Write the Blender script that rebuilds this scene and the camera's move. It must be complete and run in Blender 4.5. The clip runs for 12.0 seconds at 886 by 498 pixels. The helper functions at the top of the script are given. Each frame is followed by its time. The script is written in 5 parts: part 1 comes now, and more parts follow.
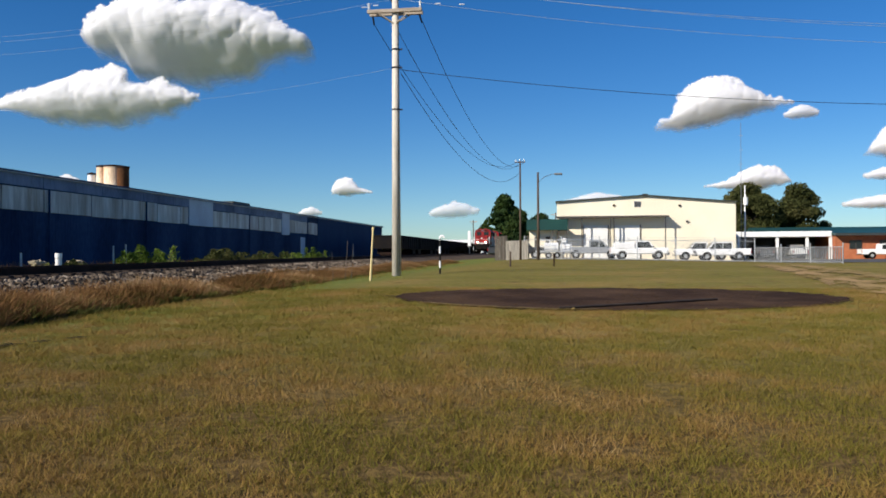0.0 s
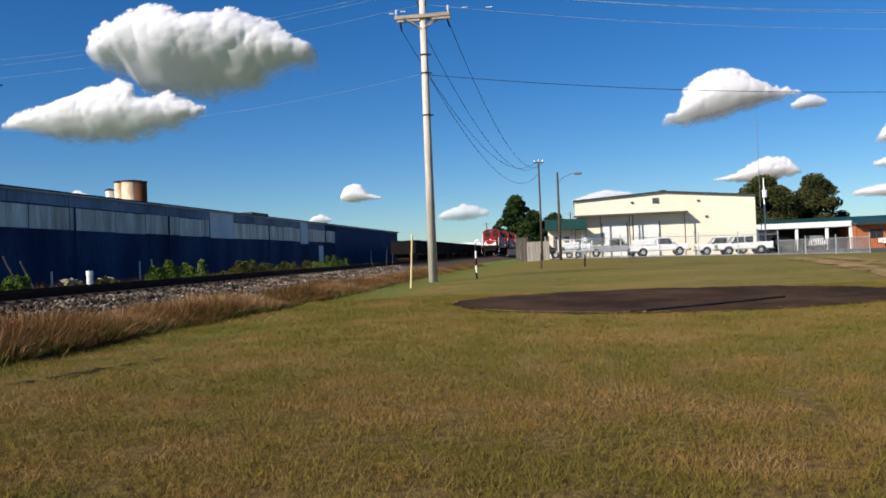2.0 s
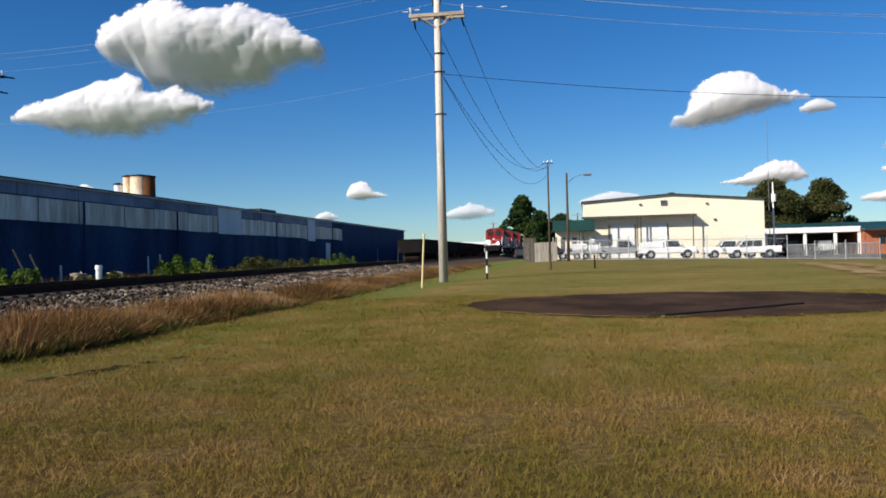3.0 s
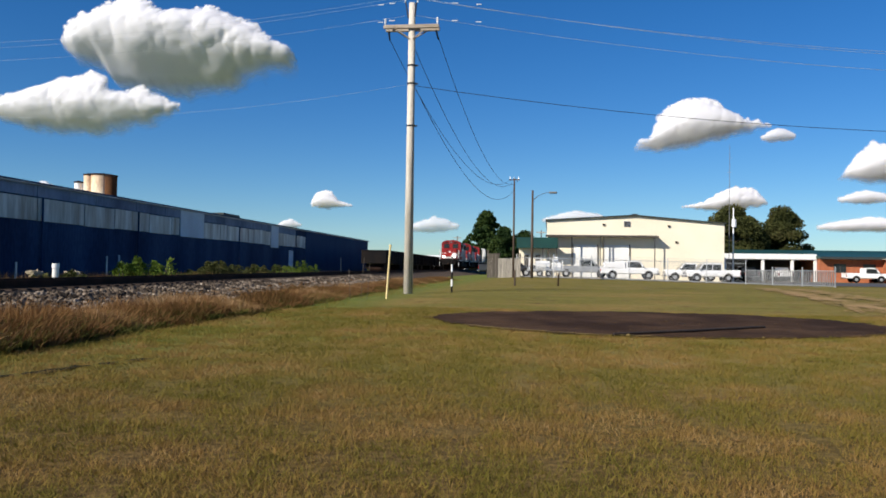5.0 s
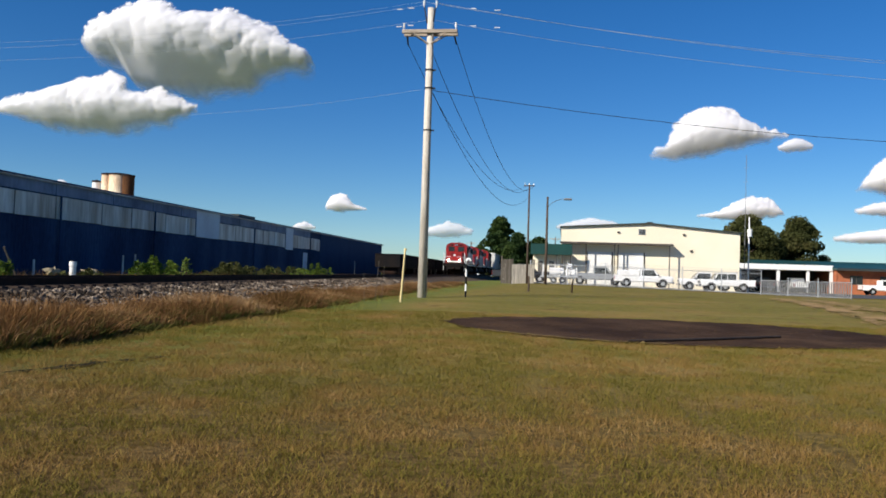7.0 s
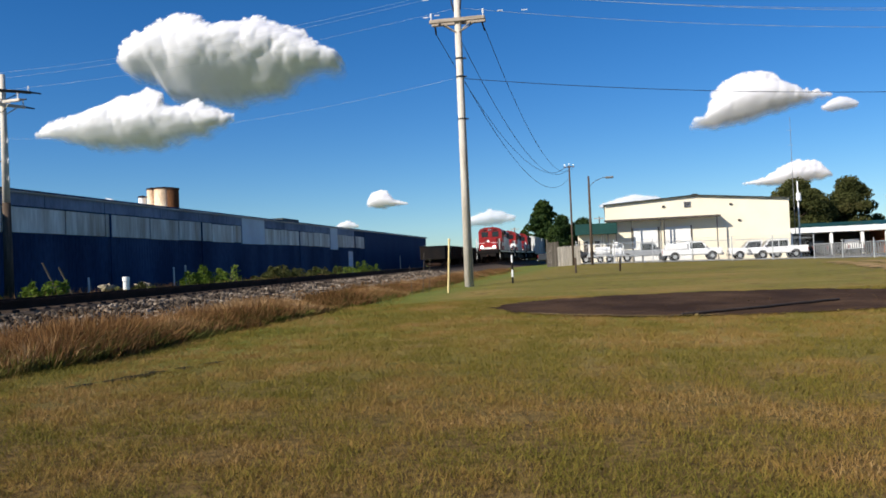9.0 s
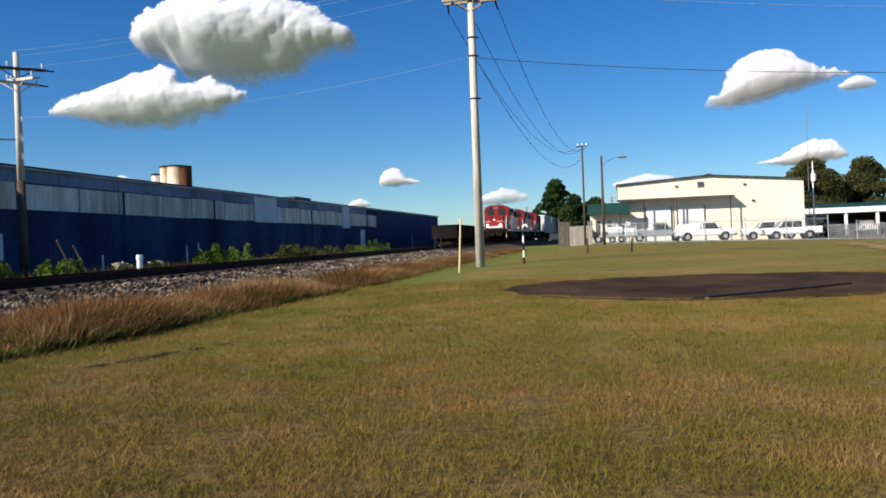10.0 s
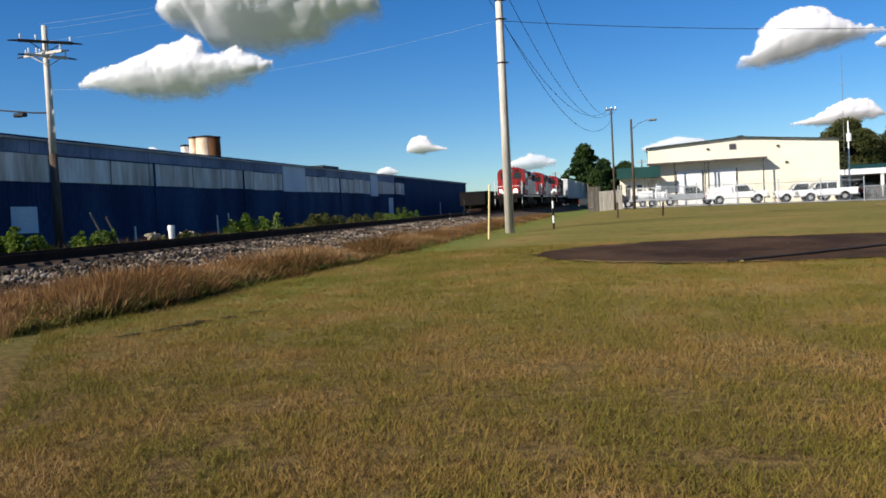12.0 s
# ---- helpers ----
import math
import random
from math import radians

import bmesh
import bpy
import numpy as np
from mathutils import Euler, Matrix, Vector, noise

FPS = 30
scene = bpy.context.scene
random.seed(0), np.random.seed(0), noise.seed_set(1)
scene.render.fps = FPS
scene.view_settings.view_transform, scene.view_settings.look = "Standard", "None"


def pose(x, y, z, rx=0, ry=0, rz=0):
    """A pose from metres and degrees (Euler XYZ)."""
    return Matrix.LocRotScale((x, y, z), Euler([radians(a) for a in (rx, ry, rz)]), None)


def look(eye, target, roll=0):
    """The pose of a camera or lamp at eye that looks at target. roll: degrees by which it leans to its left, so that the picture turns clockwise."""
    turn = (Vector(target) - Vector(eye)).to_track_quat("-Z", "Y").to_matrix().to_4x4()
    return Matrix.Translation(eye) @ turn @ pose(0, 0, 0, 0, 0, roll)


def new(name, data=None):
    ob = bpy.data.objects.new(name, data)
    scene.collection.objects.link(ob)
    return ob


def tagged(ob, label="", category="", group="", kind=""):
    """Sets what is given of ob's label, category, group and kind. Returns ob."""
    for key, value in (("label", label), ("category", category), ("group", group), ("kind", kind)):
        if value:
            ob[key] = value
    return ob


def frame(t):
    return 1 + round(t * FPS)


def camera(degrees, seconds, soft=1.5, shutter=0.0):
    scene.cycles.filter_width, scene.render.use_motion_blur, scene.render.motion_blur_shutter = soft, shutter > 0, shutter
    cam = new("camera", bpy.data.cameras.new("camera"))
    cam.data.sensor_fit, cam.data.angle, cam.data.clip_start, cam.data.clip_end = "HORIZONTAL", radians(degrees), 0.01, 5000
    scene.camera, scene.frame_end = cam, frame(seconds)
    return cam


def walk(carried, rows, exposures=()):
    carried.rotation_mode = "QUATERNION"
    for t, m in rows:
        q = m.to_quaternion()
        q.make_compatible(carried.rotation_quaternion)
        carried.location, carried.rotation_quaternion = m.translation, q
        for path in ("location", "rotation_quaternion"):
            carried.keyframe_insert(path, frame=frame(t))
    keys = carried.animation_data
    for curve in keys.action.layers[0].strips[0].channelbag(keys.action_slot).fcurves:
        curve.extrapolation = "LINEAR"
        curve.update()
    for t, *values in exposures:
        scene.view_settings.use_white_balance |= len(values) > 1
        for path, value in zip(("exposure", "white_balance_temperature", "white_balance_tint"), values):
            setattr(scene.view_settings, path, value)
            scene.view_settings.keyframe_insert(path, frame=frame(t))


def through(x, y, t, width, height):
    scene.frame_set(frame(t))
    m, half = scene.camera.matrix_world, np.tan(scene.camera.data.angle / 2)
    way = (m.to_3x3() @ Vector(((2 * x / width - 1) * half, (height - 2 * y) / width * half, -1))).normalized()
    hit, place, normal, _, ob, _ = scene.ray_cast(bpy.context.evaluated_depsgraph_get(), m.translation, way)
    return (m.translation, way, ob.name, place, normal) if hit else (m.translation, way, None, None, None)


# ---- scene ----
cam = camera(55.6, 12.0, soft=1.7)
PATH = [
    (0, (-0.191, 0.191, 1.452), (-0.497, 2.167, 1.463), -0.3),
    (0.5, (-0.434, 0.202, 1.475), (-0.801, 2.168, 1.503), -0.6),
    (1, (-0.718, 0.21, 1.481), (-1.088, 2.176, 1.456), -3.0),
    (1.2, (-0.784, 0.136, 1.497), (-1.134, 2.105, 1.5), -3.7),
    (1.5, (-0.923, 0.225, 1.536), (-1.276, 2.192, 1.622), -1.8),
    (2, (-1.123, 0.225, 1.548), (-1.453, 2.198, 1.567), -2.3),
    (2.5, (-1.256, 0.221, 1.553), (-1.57, 2.197, 1.555), -0.9),
    (2.7, (-1.293, 0.268, 1.582), (-1.626, 2.24, 1.587), -1.3),
    (4.3, (-1.408, 0.333, 1.591), (-1.763, 2.299, 1.684), -1.3),
    (4.5, (-1.412, 0.245, 1.542), (-1.753, 2.214, 1.616), -1.3),
    (5, (-1.44, 0.324, 1.562), (-1.695, 2.307, 1.609), 0.8),
    (5.5, (-1.469, 0.365, 1.548), (-1.732, 2.347, 1.619), 1.0),
    (6, (-1.479, 0.253, 1.534), (-1.759, 2.231, 1.636), 1.0),
    (6.5, (-1.477, 0.304, 1.529), (-1.748, 2.285, 1.577), 2.1),
    (7, (-1.474, 0.28, 1.544), (-1.761, 2.258, 1.602), 1.8),
    (8.8, (-1.451, 0.318, 1.577), (-1.861, 2.275, 1.576), -3.0),
    (9, (-1.478, 0.317, 1.517), (-1.869, 2.278, 1.552), -2.5),
    (9.2, (-1.474, 0.414, 1.529), (-1.94, 2.357, 1.439), -3.2),
    (9.5, (-1.475, 0.324, 1.577), (-1.924, 2.272, 1.571), -1.4),
    (10, (-1.45, 0.291, 1.573), (-1.871, 2.246, 1.558), -2.2),
    (10.5, (-1.468, 0.382, 1.575), (-1.862, 2.343, 1.585), -1.9),
    (11, (-1.477, 0.305, 1.556), (-1.899, 2.26, 1.585), -1.3),
    (11.5, (-1.48, 0.39, 1.549), (-1.914, 2.342, 1.58), -1.0),
    (12, (-1.488, 0.358, 1.557), (-1.978, 2.295, 1.467), -3.0),
]
walk(cam, [(t, look(eye, target, roll)) for t, eye, target, roll in PATH], [(0, 0.47), (7.2, 0.46), (9, 0.6), (12, 0.63)])

# ---- light ----
SUN_BEARING, SUN_HEIGHT = 225.0, 31.0      # clockwise from +y, degrees above the horizon
world = bpy.data.worlds.new("sky")
scene.world = world
world.use_nodes = True
wn, wl = world.node_tree.nodes, world.node_tree.links
sky = wn.new("ShaderNodeTexSky")
sky.sky_type, sky.sun_disc = "NISHITA", False
sky.sun_elevation, sky.sun_rotation = radians(SUN_HEIGHT), radians(SUN_BEARING)
sky.air_density, sky.dust_density, sky.ozone_density, sky.altitude = 1.0, 0.0, 4.0, 600
deep = wn.new("ShaderNodeHueSaturation")       # clear, dry air: a deeper blue
deep.inputs["Saturation"].default_value = 1.3
deep.inputs["Hue"].default_value = 0.502
wl.new(sky.outputs[0], deep.inputs["Color"])
tint = wn.new("ShaderNodeMixRGB")
tint.blend_type = "MULTIPLY"
tint.inputs[0].default_value, tint.inputs[2].default_value = 1.0, (0.77, 0.945, 1.12, 1)
wl.new(deep.outputs[0], tint.inputs[1])
wl.new(tint.outputs[0], wn["Background"].inputs[0])
wn["Background"].inputs[1].default_value = 0.065
sun_way = Vector((math.sin(radians(SUN_BEARING)) * math.cos(radians(SUN_HEIGHT)), math.cos(radians(SUN_BEARING)) * math.cos(radians(SUN_HEIGHT)), math.sin(radians(SUN_HEIGHT))))
lamp = bpy.data.lights.new("sun", "SUN")
lamp.energy, lamp.angle, lamp.color = 5.0, radians(0.5), (1.0, 0.93, 0.82)
sun = new("sun", lamp)
sun.matrix_basis = look((0, 0, 60), Vector((0, 0, 60)) - sun_way)

# ---- materials ----


def material(name, colour, rough=0.8, metal=0.0, second=None, scale=2.0, fine=30.0, spread=0.25, bump=0.15, stretch=(1, 1, 1), each=0.0):
    """A surface with large stains towards a second colour, fine grain and relief."""
    m = bpy.data.materials.new(name)
    m.use_nodes = True
    n, l = m.node_tree.nodes, m.node_tree.links
    b = n["Principled BSDF"]
    second = second or tuple(c * 0.6 for c in colour)
    co = n.new("ShaderNodeTexCoord")
    mp = n.new("ShaderNodeMapping")
    mp.inputs["Scale"].default_value = stretch
    l.new(co.outputs["Object"], mp.inputs[0])
    big, small = n.new("ShaderNodeTexNoise"), n.new("ShaderNodeTexNoise")
    big.inputs["Scale"].default_value, small.inputs["Scale"].default_value = scale, fine
    big.inputs["Detail"].default_value, small.inputs["Detail"].default_value = 6, 4
    l.new(mp.outputs[0], big.inputs[0])
    l.new(mp.outputs[0], small.inputs[0])
    ramp = n.new("ShaderNodeMapRange")
    ramp.inputs[1].default_value, ramp.inputs[2].default_value = 0.38, 0.68
    l.new(big.outputs[0], ramp.inputs[0])
    mix = n.new("ShaderNodeMixRGB")
    mix.inputs[1].default_value, mix.inputs[2].default_value = (*colour, 1), (*second, 1)
    l.new(ramp.outputs[0], mix.inputs[0])
    grain = n.new("ShaderNodeMapRange")
    grain.inputs[1].default_value, grain.inputs[2].default_value = 0.25, 0.75
    grain.inputs[3].default_value, grain.inputs[4].default_value = 1 - spread, 1 + spread
    l.new(small.outputs[0], grain.inputs[0])
    hsv = n.new("ShaderNodeHueSaturation")
    l.new(mix.outputs[0], hsv.inputs["Color"])
    l.new(grain.outputs[0], hsv.inputs["Value"])
    last = hsv
    if each:
        info = n.new("ShaderNodeObjectInfo")
        tone = n.new("ShaderNodeMapRange")
        tone.inputs[3].default_value, tone.inputs[4].default_value = 1 - each, 1 + each
        l.new(info.outputs["Random"], tone.inputs[0])
        last = n.new("ShaderNodeHueSaturation")
        l.new(hsv.outputs[0], last.inputs["Color"])
        l.new(tone.outputs[0], last.inputs["Value"])
    l.new(last.outputs[0], b.inputs["Base Color"])
    b.inputs["Roughness"].default_value, b.inputs["Metallic"].default_value = rough, metal
    b.inputs["Specular IOR Level"].default_value = 0.5 if rough < 0.5 else 0.25 if rough < 0.75 else 0.08
    if bump:
        bp = n.new("ShaderNodeBump")
        bp.inputs["Strength"].default_value, bp.inputs["Distance"].default_value = bump, 0.02
        l.new(small.outputs[0], bp.inputs["Height"])
        l.new(bp.outputs[0], b.inputs["Normal"])
    return m


def island_material(name, colours, rough=0.8, through=0.0, patch=0.35, low=-0.1, high=0.65):
    """For blades, leaves and stones: each piece takes its own tone, patches shift it over metres."""
    m = bpy.data.materials.new(name)
    m.use_nodes = True
    n, l = m.node_tree.nodes, m.node_tree.links
    b = n["Principled BSDF"]
    geo = n.new("ShaderNodeNewGeometry")
    ramp = n.new("ShaderNodeValToRGB")
    e = ramp.color_ramp.elements
    e[0].color, e[1].color = (*colours[0], 1), (*colours[-1], 1)
    for k, c in enumerate(colours[1:-1]):
        e.new((k + 1) / (len(colours) - 1)).color = (*c, 1)
    co, noise_node = n.new("ShaderNodeTexCoord"), n.new("ShaderNodeTexNoise")
    noise_node.inputs["Scale"].default_value, noise_node.inputs["Detail"].default_value = patch, 8
    l.new(co.outputs["Object"], noise_node.inputs[0])
    wide = n.new("ShaderNodeMapRange")
    wide.inputs[1].default_value, wide.inputs[2].default_value = 0.42, 0.64
    wide.inputs[3].default_value, wide.inputs[4].default_value = low, high
    l.new(noise_node.outputs[0], wide.inputs[0])
    add = n.new("ShaderNodeMath")
    add.operation = "MULTIPLY_ADD"
    add.inputs[1].default_value = 0.45
    l.new(geo.outputs["Random Per Island"], add.inputs[0])
    l.new(wide.outputs[0], add.inputs[2])
    l.new(add.outputs[0], ramp.inputs[0])
    l.new(ramp.outputs[0], b.inputs["Base Color"])
    b.inputs["Roughness"].default_value, b.inputs["Specular IOR Level"].default_value = rough, 0.15
    if through:
        leaf, mixer = n.new("ShaderNodeBsdfTranslucent"), n.new("ShaderNodeMixShader")
        l.new(ramp.outputs[0], leaf.inputs[0])
        mixer.inputs[0].default_value = through
        l.new(b.outputs[0], mixer.inputs[1])
        l.new(leaf.outputs[0], mixer.inputs[2])
        l.new(mixer.outputs[0], n["Material Output"].inputs[0])
    return m


def glow(name, colour, strength):
    m = bpy.data.materials.new(name)
    m.use_nodes = True
    b = m.node_tree.nodes["Principled BSDF"]
    b.inputs["Base Color"].default_value = (*colour, 1)
    b.inputs["Emission Color"].default_value, b.inputs["Emission Strength"].default_value = (*colour, 1), strength
    return m


def plain_glass(name, tint):
    m = bpy.data.materials.new(name)
    m.use_nodes = True
    b = m.node_tree.nodes["Principled BSDF"]
    b.inputs["Base Color"].default_value, b.inputs["Roughness"].default_value = (*tint, 1), 0.05
    b.inputs["Transmission Weight"].default_value, b.inputs["IOR"].default_value = 0.15, 1.45
    return m


def lawn_material():
    m = bpy.data.materials.new("mown_lawn")
    m.use_nodes = True
    n, l = m.node_tree.nodes, m.node_tree.links
    b = n["Principled BSDF"]
    geo = n.new("ShaderNodeNewGeometry")

    def noise_at(scale, detail, low, high, stretch=None):
        t, r = n.new("ShaderNodeTexNoise"), n.new("ShaderNodeMapRange")
        t.inputs["Scale"].default_value, t.inputs["Detail"].default_value = scale, detail
        r.inputs[1].default_value, r.inputs[2].default_value = low, high
        if stretch:
            mp = n.new("ShaderNodeMapping")
            mp.inputs["Scale"].default_value = stretch
            l.new(geo.outputs["Position"], mp.inputs[0])
            l.new(mp.outputs[0], t.inputs[0])
        else:
            l.new(geo.outputs["Position"], t.inputs[0])
        l.new(t.outputs[0], r.inputs[0])
        return r.outputs[0]

    def mixed(fac, a, c):
        x = n.new("ShaderNodeMixRGB")
        l.new(fac, x.inputs[0])
        for k, v in ((1, a), (2, c)):
            if isinstance(v, tuple):
                x.inputs[k].default_value = (*v, 1)
            else:
                l.new(v, x.inputs[k])
        return x.outputs[0]

    green = mixed(noise_at(9, 6, 0.3, 0.7), (0.096, 0.090, 0.015), (0.205, 0.175, 0.034))
    dry = mixed(noise_at(7, 6, 0.3, 0.7), (0.180, 0.112, 0.027), (0.290, 0.200, 0.062))
    patch = mixed(noise_at(0.55, 8, 0.47, 0.66, (0.55, 1, 1)), green, dry)
    streak = mixed(noise_at(0.8, 6, 0.52, 0.70, (0.25, 1.3, 1)), patch, (0.225, 0.175, 0.050))
    bare = mixed(noise_at(1.9, 6, 0.60, 0.72), streak, (0.105, 0.056, 0.02))
    split = n.new("ShaderNodeSeparateXYZ")
    l.new(geo.outputs["Position"], split.inputs[0])

    def along(axis, start, stop):
        r = n.new("ShaderNodeMapRange")
        r.interpolation_type = "SMOOTHSTEP"
        r.inputs[1].default_value, r.inputs[2].default_value = start, stop
        l.new(split.outputs[axis], r.inputs[0])
        return r.outputs[0]

    verge = mixed(along(0, -5.0, -7.3), bare, mixed(noise_at(3, 6, 0.3, 0.7), (0.085, 0.115, 0.016), (0.165, 0.185, 0.036)))
    bare = mixed(along(1, 13.0, 5.0), verge, mixed(noise_at(14, 5, 0.35, 0.65), (0.058, 0.034, 0.012), (0.170, 0.108, 0.034)))
    bare = mixed(along(1, 3.1, 2.5), bare, verge)
    grain = noise_at(60, 3, 0.25, 0.75)
    scale_v = n.new("ShaderNodeMapRange")
    scale_v.inputs[3].default_value, scale_v.inputs[4].default_value = 0.6, 1.35
    l.new(grain, scale_v.inputs[0])
    hsv = n.new("ShaderNodeHueSaturation")
    l.new(bare, hsv.inputs["Color"])
    l.new(scale_v.outputs[0], hsv.inputs["Value"])
    l.new(hsv.outputs[0], b.inputs["Base Color"])
    b.inputs["Roughness"].default_value = 0.95
    b.inputs["Specular IOR Level"].default_value = 0.1
    b.inputs["Sheen Weight"].default_value, b.inputs["Sheen Roughness"].default_value = 0.04, 0.5
    b.inputs["Sheen Tint"].default_value = (0.75, 0.62, 0.30, 1)
    bp = n.new("ShaderNodeBump")
    bp.inputs["Strength"].default_value, bp.inputs["Distance"].default_value = 0.5, 0.04
    l.new(grain, bp.inputs["Height"])
    l.new(bp.outputs[0], b.inputs["Normal"])
    return m


def cloud_material():
    m = bpy.data.materials.new("cloud_vapour")
    m.use_nodes = True
    n, l = m.node_tree.nodes, m.node_tree.links
    n.remove(n["Principled BSDF"])
    white, soft, clear = n.new("ShaderNodeBsdfDiffuse"), n.new("ShaderNodeBsdfTranslucent"), n.new("ShaderNodeBsdfTransparent")
    white.inputs[0].default_value, soft.inputs[0].default_value = (0.81, 0.80, 0.84, 1), (0.81, 0.80, 0.84, 1)
    both, rim, dens = n.new("ShaderNodeMixShader"), n.new("ShaderNodeMixShader"), n.new("ShaderNodeAttribute")
    dens.attribute_name = "thickness"
    both.inputs[0].default_value = 0.3
    l.new(white.outputs[0], both.inputs[1])
    l.new(soft.outputs[0], both.inputs[2])
    l.new(dens.outputs["Fac"], rim.inputs[0])
    l.new(clear.outputs[0], rim.inputs[1])
    l.new(both.outputs[0], rim.inputs[2])
    l.new(rim.outputs[0], n["Material Output"].inputs[0])
    return m


LAWN = lawn_material()
BLADE = island_material("grass_blades", [(0.100, 0.096, 0.013), (0.178, 0.145, 0.024), (0.235, 0.155, 0.038), (0.275, 0.155, 0.052), (0.46, 0.33, 0.15)], 0.75, 0.25, 0.9, -0.04, 0.48)
DRY_WEED = island_material("dry_weeds", [(0.11, 0.062, 0.018), (0.21, 0.108, 0.04), (0.28, 0.152, 0.062), (0.42, 0.29, 0.15)], 0.8, 0.3, 0.5)
GREEN_WEED = island_material("green_weeds", [(0.06, 0.10, 0.012), (0.12, 0.18, 0.025), (0.20, 0.25, 0.05)], 0.7, 0.45, 0.8)
EDGE_GREEN = island_material("edge_weeds", [(0.06, 0.068, 0.012), (0.12, 0.115, 0.025), (0.19, 0.15, 0.045)], 0.8, 0.25, 0.5)
PINE_LEAF = island_material("dark_leaves", [(0.012, 0.03, 0.008), (0.03, 0.055, 0.012), (0.06, 0.09, 0.02)], 0.7, 0.15, 0.3)
OAK_LEAF = island_material("oak_leaves", [(0.042, 0.050, 0.014), (0.068, 0.074, 0.022), (0.10, 0.092, 0.032)], 0.75, 0.3, 0.3)
STONE = island_material("ballast_stone", [(0.022, 0.016, 0.011), (0.065, 0.048, 0.034), (0.14, 0.108, 0.078), (0.20, 0.155, 0.115), (0.38, 0.32, 0.25)], 0.9, 0.0, 1.5)
BALLAST = material("ballast_bed", (0.10, 0.074, 0.052), 0.95, 0, (0.06, 0.042, 0.03), 0.8, 22, 0.6, 0.9)
SOIL = material("burnt_soil", (0.030, 0.016, 0.009), 0.95, 0, (0.078, 0.045, 0.025), 0.9, 30, 0.45, 0.7)
CLOD = material("brown_clods", (0.10, 0.062, 0.034), 0.95, 0, (0.06, 0.04, 0.022), 1, 40, 0.4, 0.5)
DIRT = material("worn_dirt", (0.23, 0.155, 0.07), 0.95, 0, (0.17, 0.135, 0.045), 0.8, 30, 0.3, 0.5)
PATH_DIRT = material("tan_path_dirt", (0.34, 0.225, 0.105), 0.95, 0, (0.25, 0.18, 0.065), 0.5, 30, 0.25, 0.3)
GRAVEL = material("yard_gravel", (0.30, 0.25, 0.19), 0.95, 0, (0.20, 0.18, 0.11), 0.5, 25, 0.3, 0.4)
ASPHALT = material("asphalt", (0.10, 0.10, 0.105), 0.9, 0, (0.07, 0.07, 0.075), 0.5, 40, 0.3, 0.3)
RUST_STEEL = material("rusty_steel", (0.038, 0.021, 0.016), 0.85, 0.1, (0.022, 0.014, 0.011), 2, 30, 0.3, 0.2)
TIE_WOOD = material("creosoted_wood", (0.026, 0.019, 0.015), 0.9, 0, (0.05, 0.036, 0.028), 2, 25, 0.4, 0.4, (1, 6, 1), 0.25)
POLE_WOOD = material("weathered_pole_wood", (0.62, 0.57, 0.50), 0.9, 0, (0.46, 0.41, 0.34), 1.5, 14, 0.3, 0.5, (6, 6, 0.5))
DARK_WOOD = material("dark_pole_wood", (0.11, 0.08, 0.06), 0.9, 0, (0.06, 0.045, 0.035), 1.5, 14, 0.3, 0.5, (6, 6, 0.5))
ARM_WOOD = material("crossarm_wood", (0.40, 0.34, 0.28), 0.9, 0, (0.28, 0.23, 0.18), 2, 20, 0.3, 0.4, (1, 6, 6))
GREY_BOARD = material("grey_fence_board", (0.13, 0.112, 0.092), 0.9, 0, (0.08, 0.07, 0.058), 1.5, 20, 0.3, 0.4, (5, 5, 0.6), 0.2)
PALE_BOARD = material("bleached_fence_board", (0.36, 0.33, 0.28), 0.9, 0, (0.24, 0.215, 0.18), 1.5, 20, 0.3, 0.4, (5, 5, 0.6), 0.15)
GALV = material("galvanised_steel", (0.52, 0.53, 0.53), 0.5, 0.6, (0.40, 0.41, 0.42), 2, 30, 0.15, 0.05)
BLACK_RUBBER = material("black_rubber", (0.010, 0.010, 0.011), 0.85, 0, (0.02, 0.018, 0.016), 3, 40, 0.2, 0.1)
CABLE = material("cable", (0.03, 0.03, 0.035), 0.6, 0.2)
BARE_CABLE = material("bare_aluminium_cable", (0.62, 0.66, 0.72), 0.4, 0.5)
PORCELAIN = material("white_porcelain", (0.8, 0.8, 0.8), 0.2, 0, (0.65, 0.65, 0.66), 4, 40, 0.05, 0)
NAVY = material("navy_corrugated_paint", (0.013, 0.027, 0.068), 0.78, 0, (0.032, 0.062, 0.130), 0.3, 6, 0.25, 0.1, (1, 1, 0.35))
NAVY_NEW = material("newer_blue_paint", (0.020, 0.046, 0.108), 0.75, 0, (0.015, 0.036, 0.088), 0.3, 6, 0.15, 0.1, (1, 1, 0.35))
FASCIA = material("light_blue_fascia", (0.17, 0.225, 0.33), 0.65, 0, (0.075, 0.105, 0.18), 0.45, 5, 0.2, 0.1, (1, 1, 0.4))
PALE_PANEL = material("yellowed_white_panel", (0.64, 0.63, 0.59), 0.65, 0, (0.36, 0.31, 0.25), 1.1, 7, 0.22, 0.1, (1, 1, 0.13), 0.08)
PATCH_PANEL = material("grey_blue_panel", (0.50, 0.58, 0.66), 0.55, 0, (0.44, 0.50, 0.58), 0.6, 8, 0.1, 0.05)
ROOF_TIN = material("old_tin_roof", (0.35, 0.36, 0.38), 0.5, 0.3, (0.25, 0.22, 0.2), 0.3, 10, 0.2, 0.1)
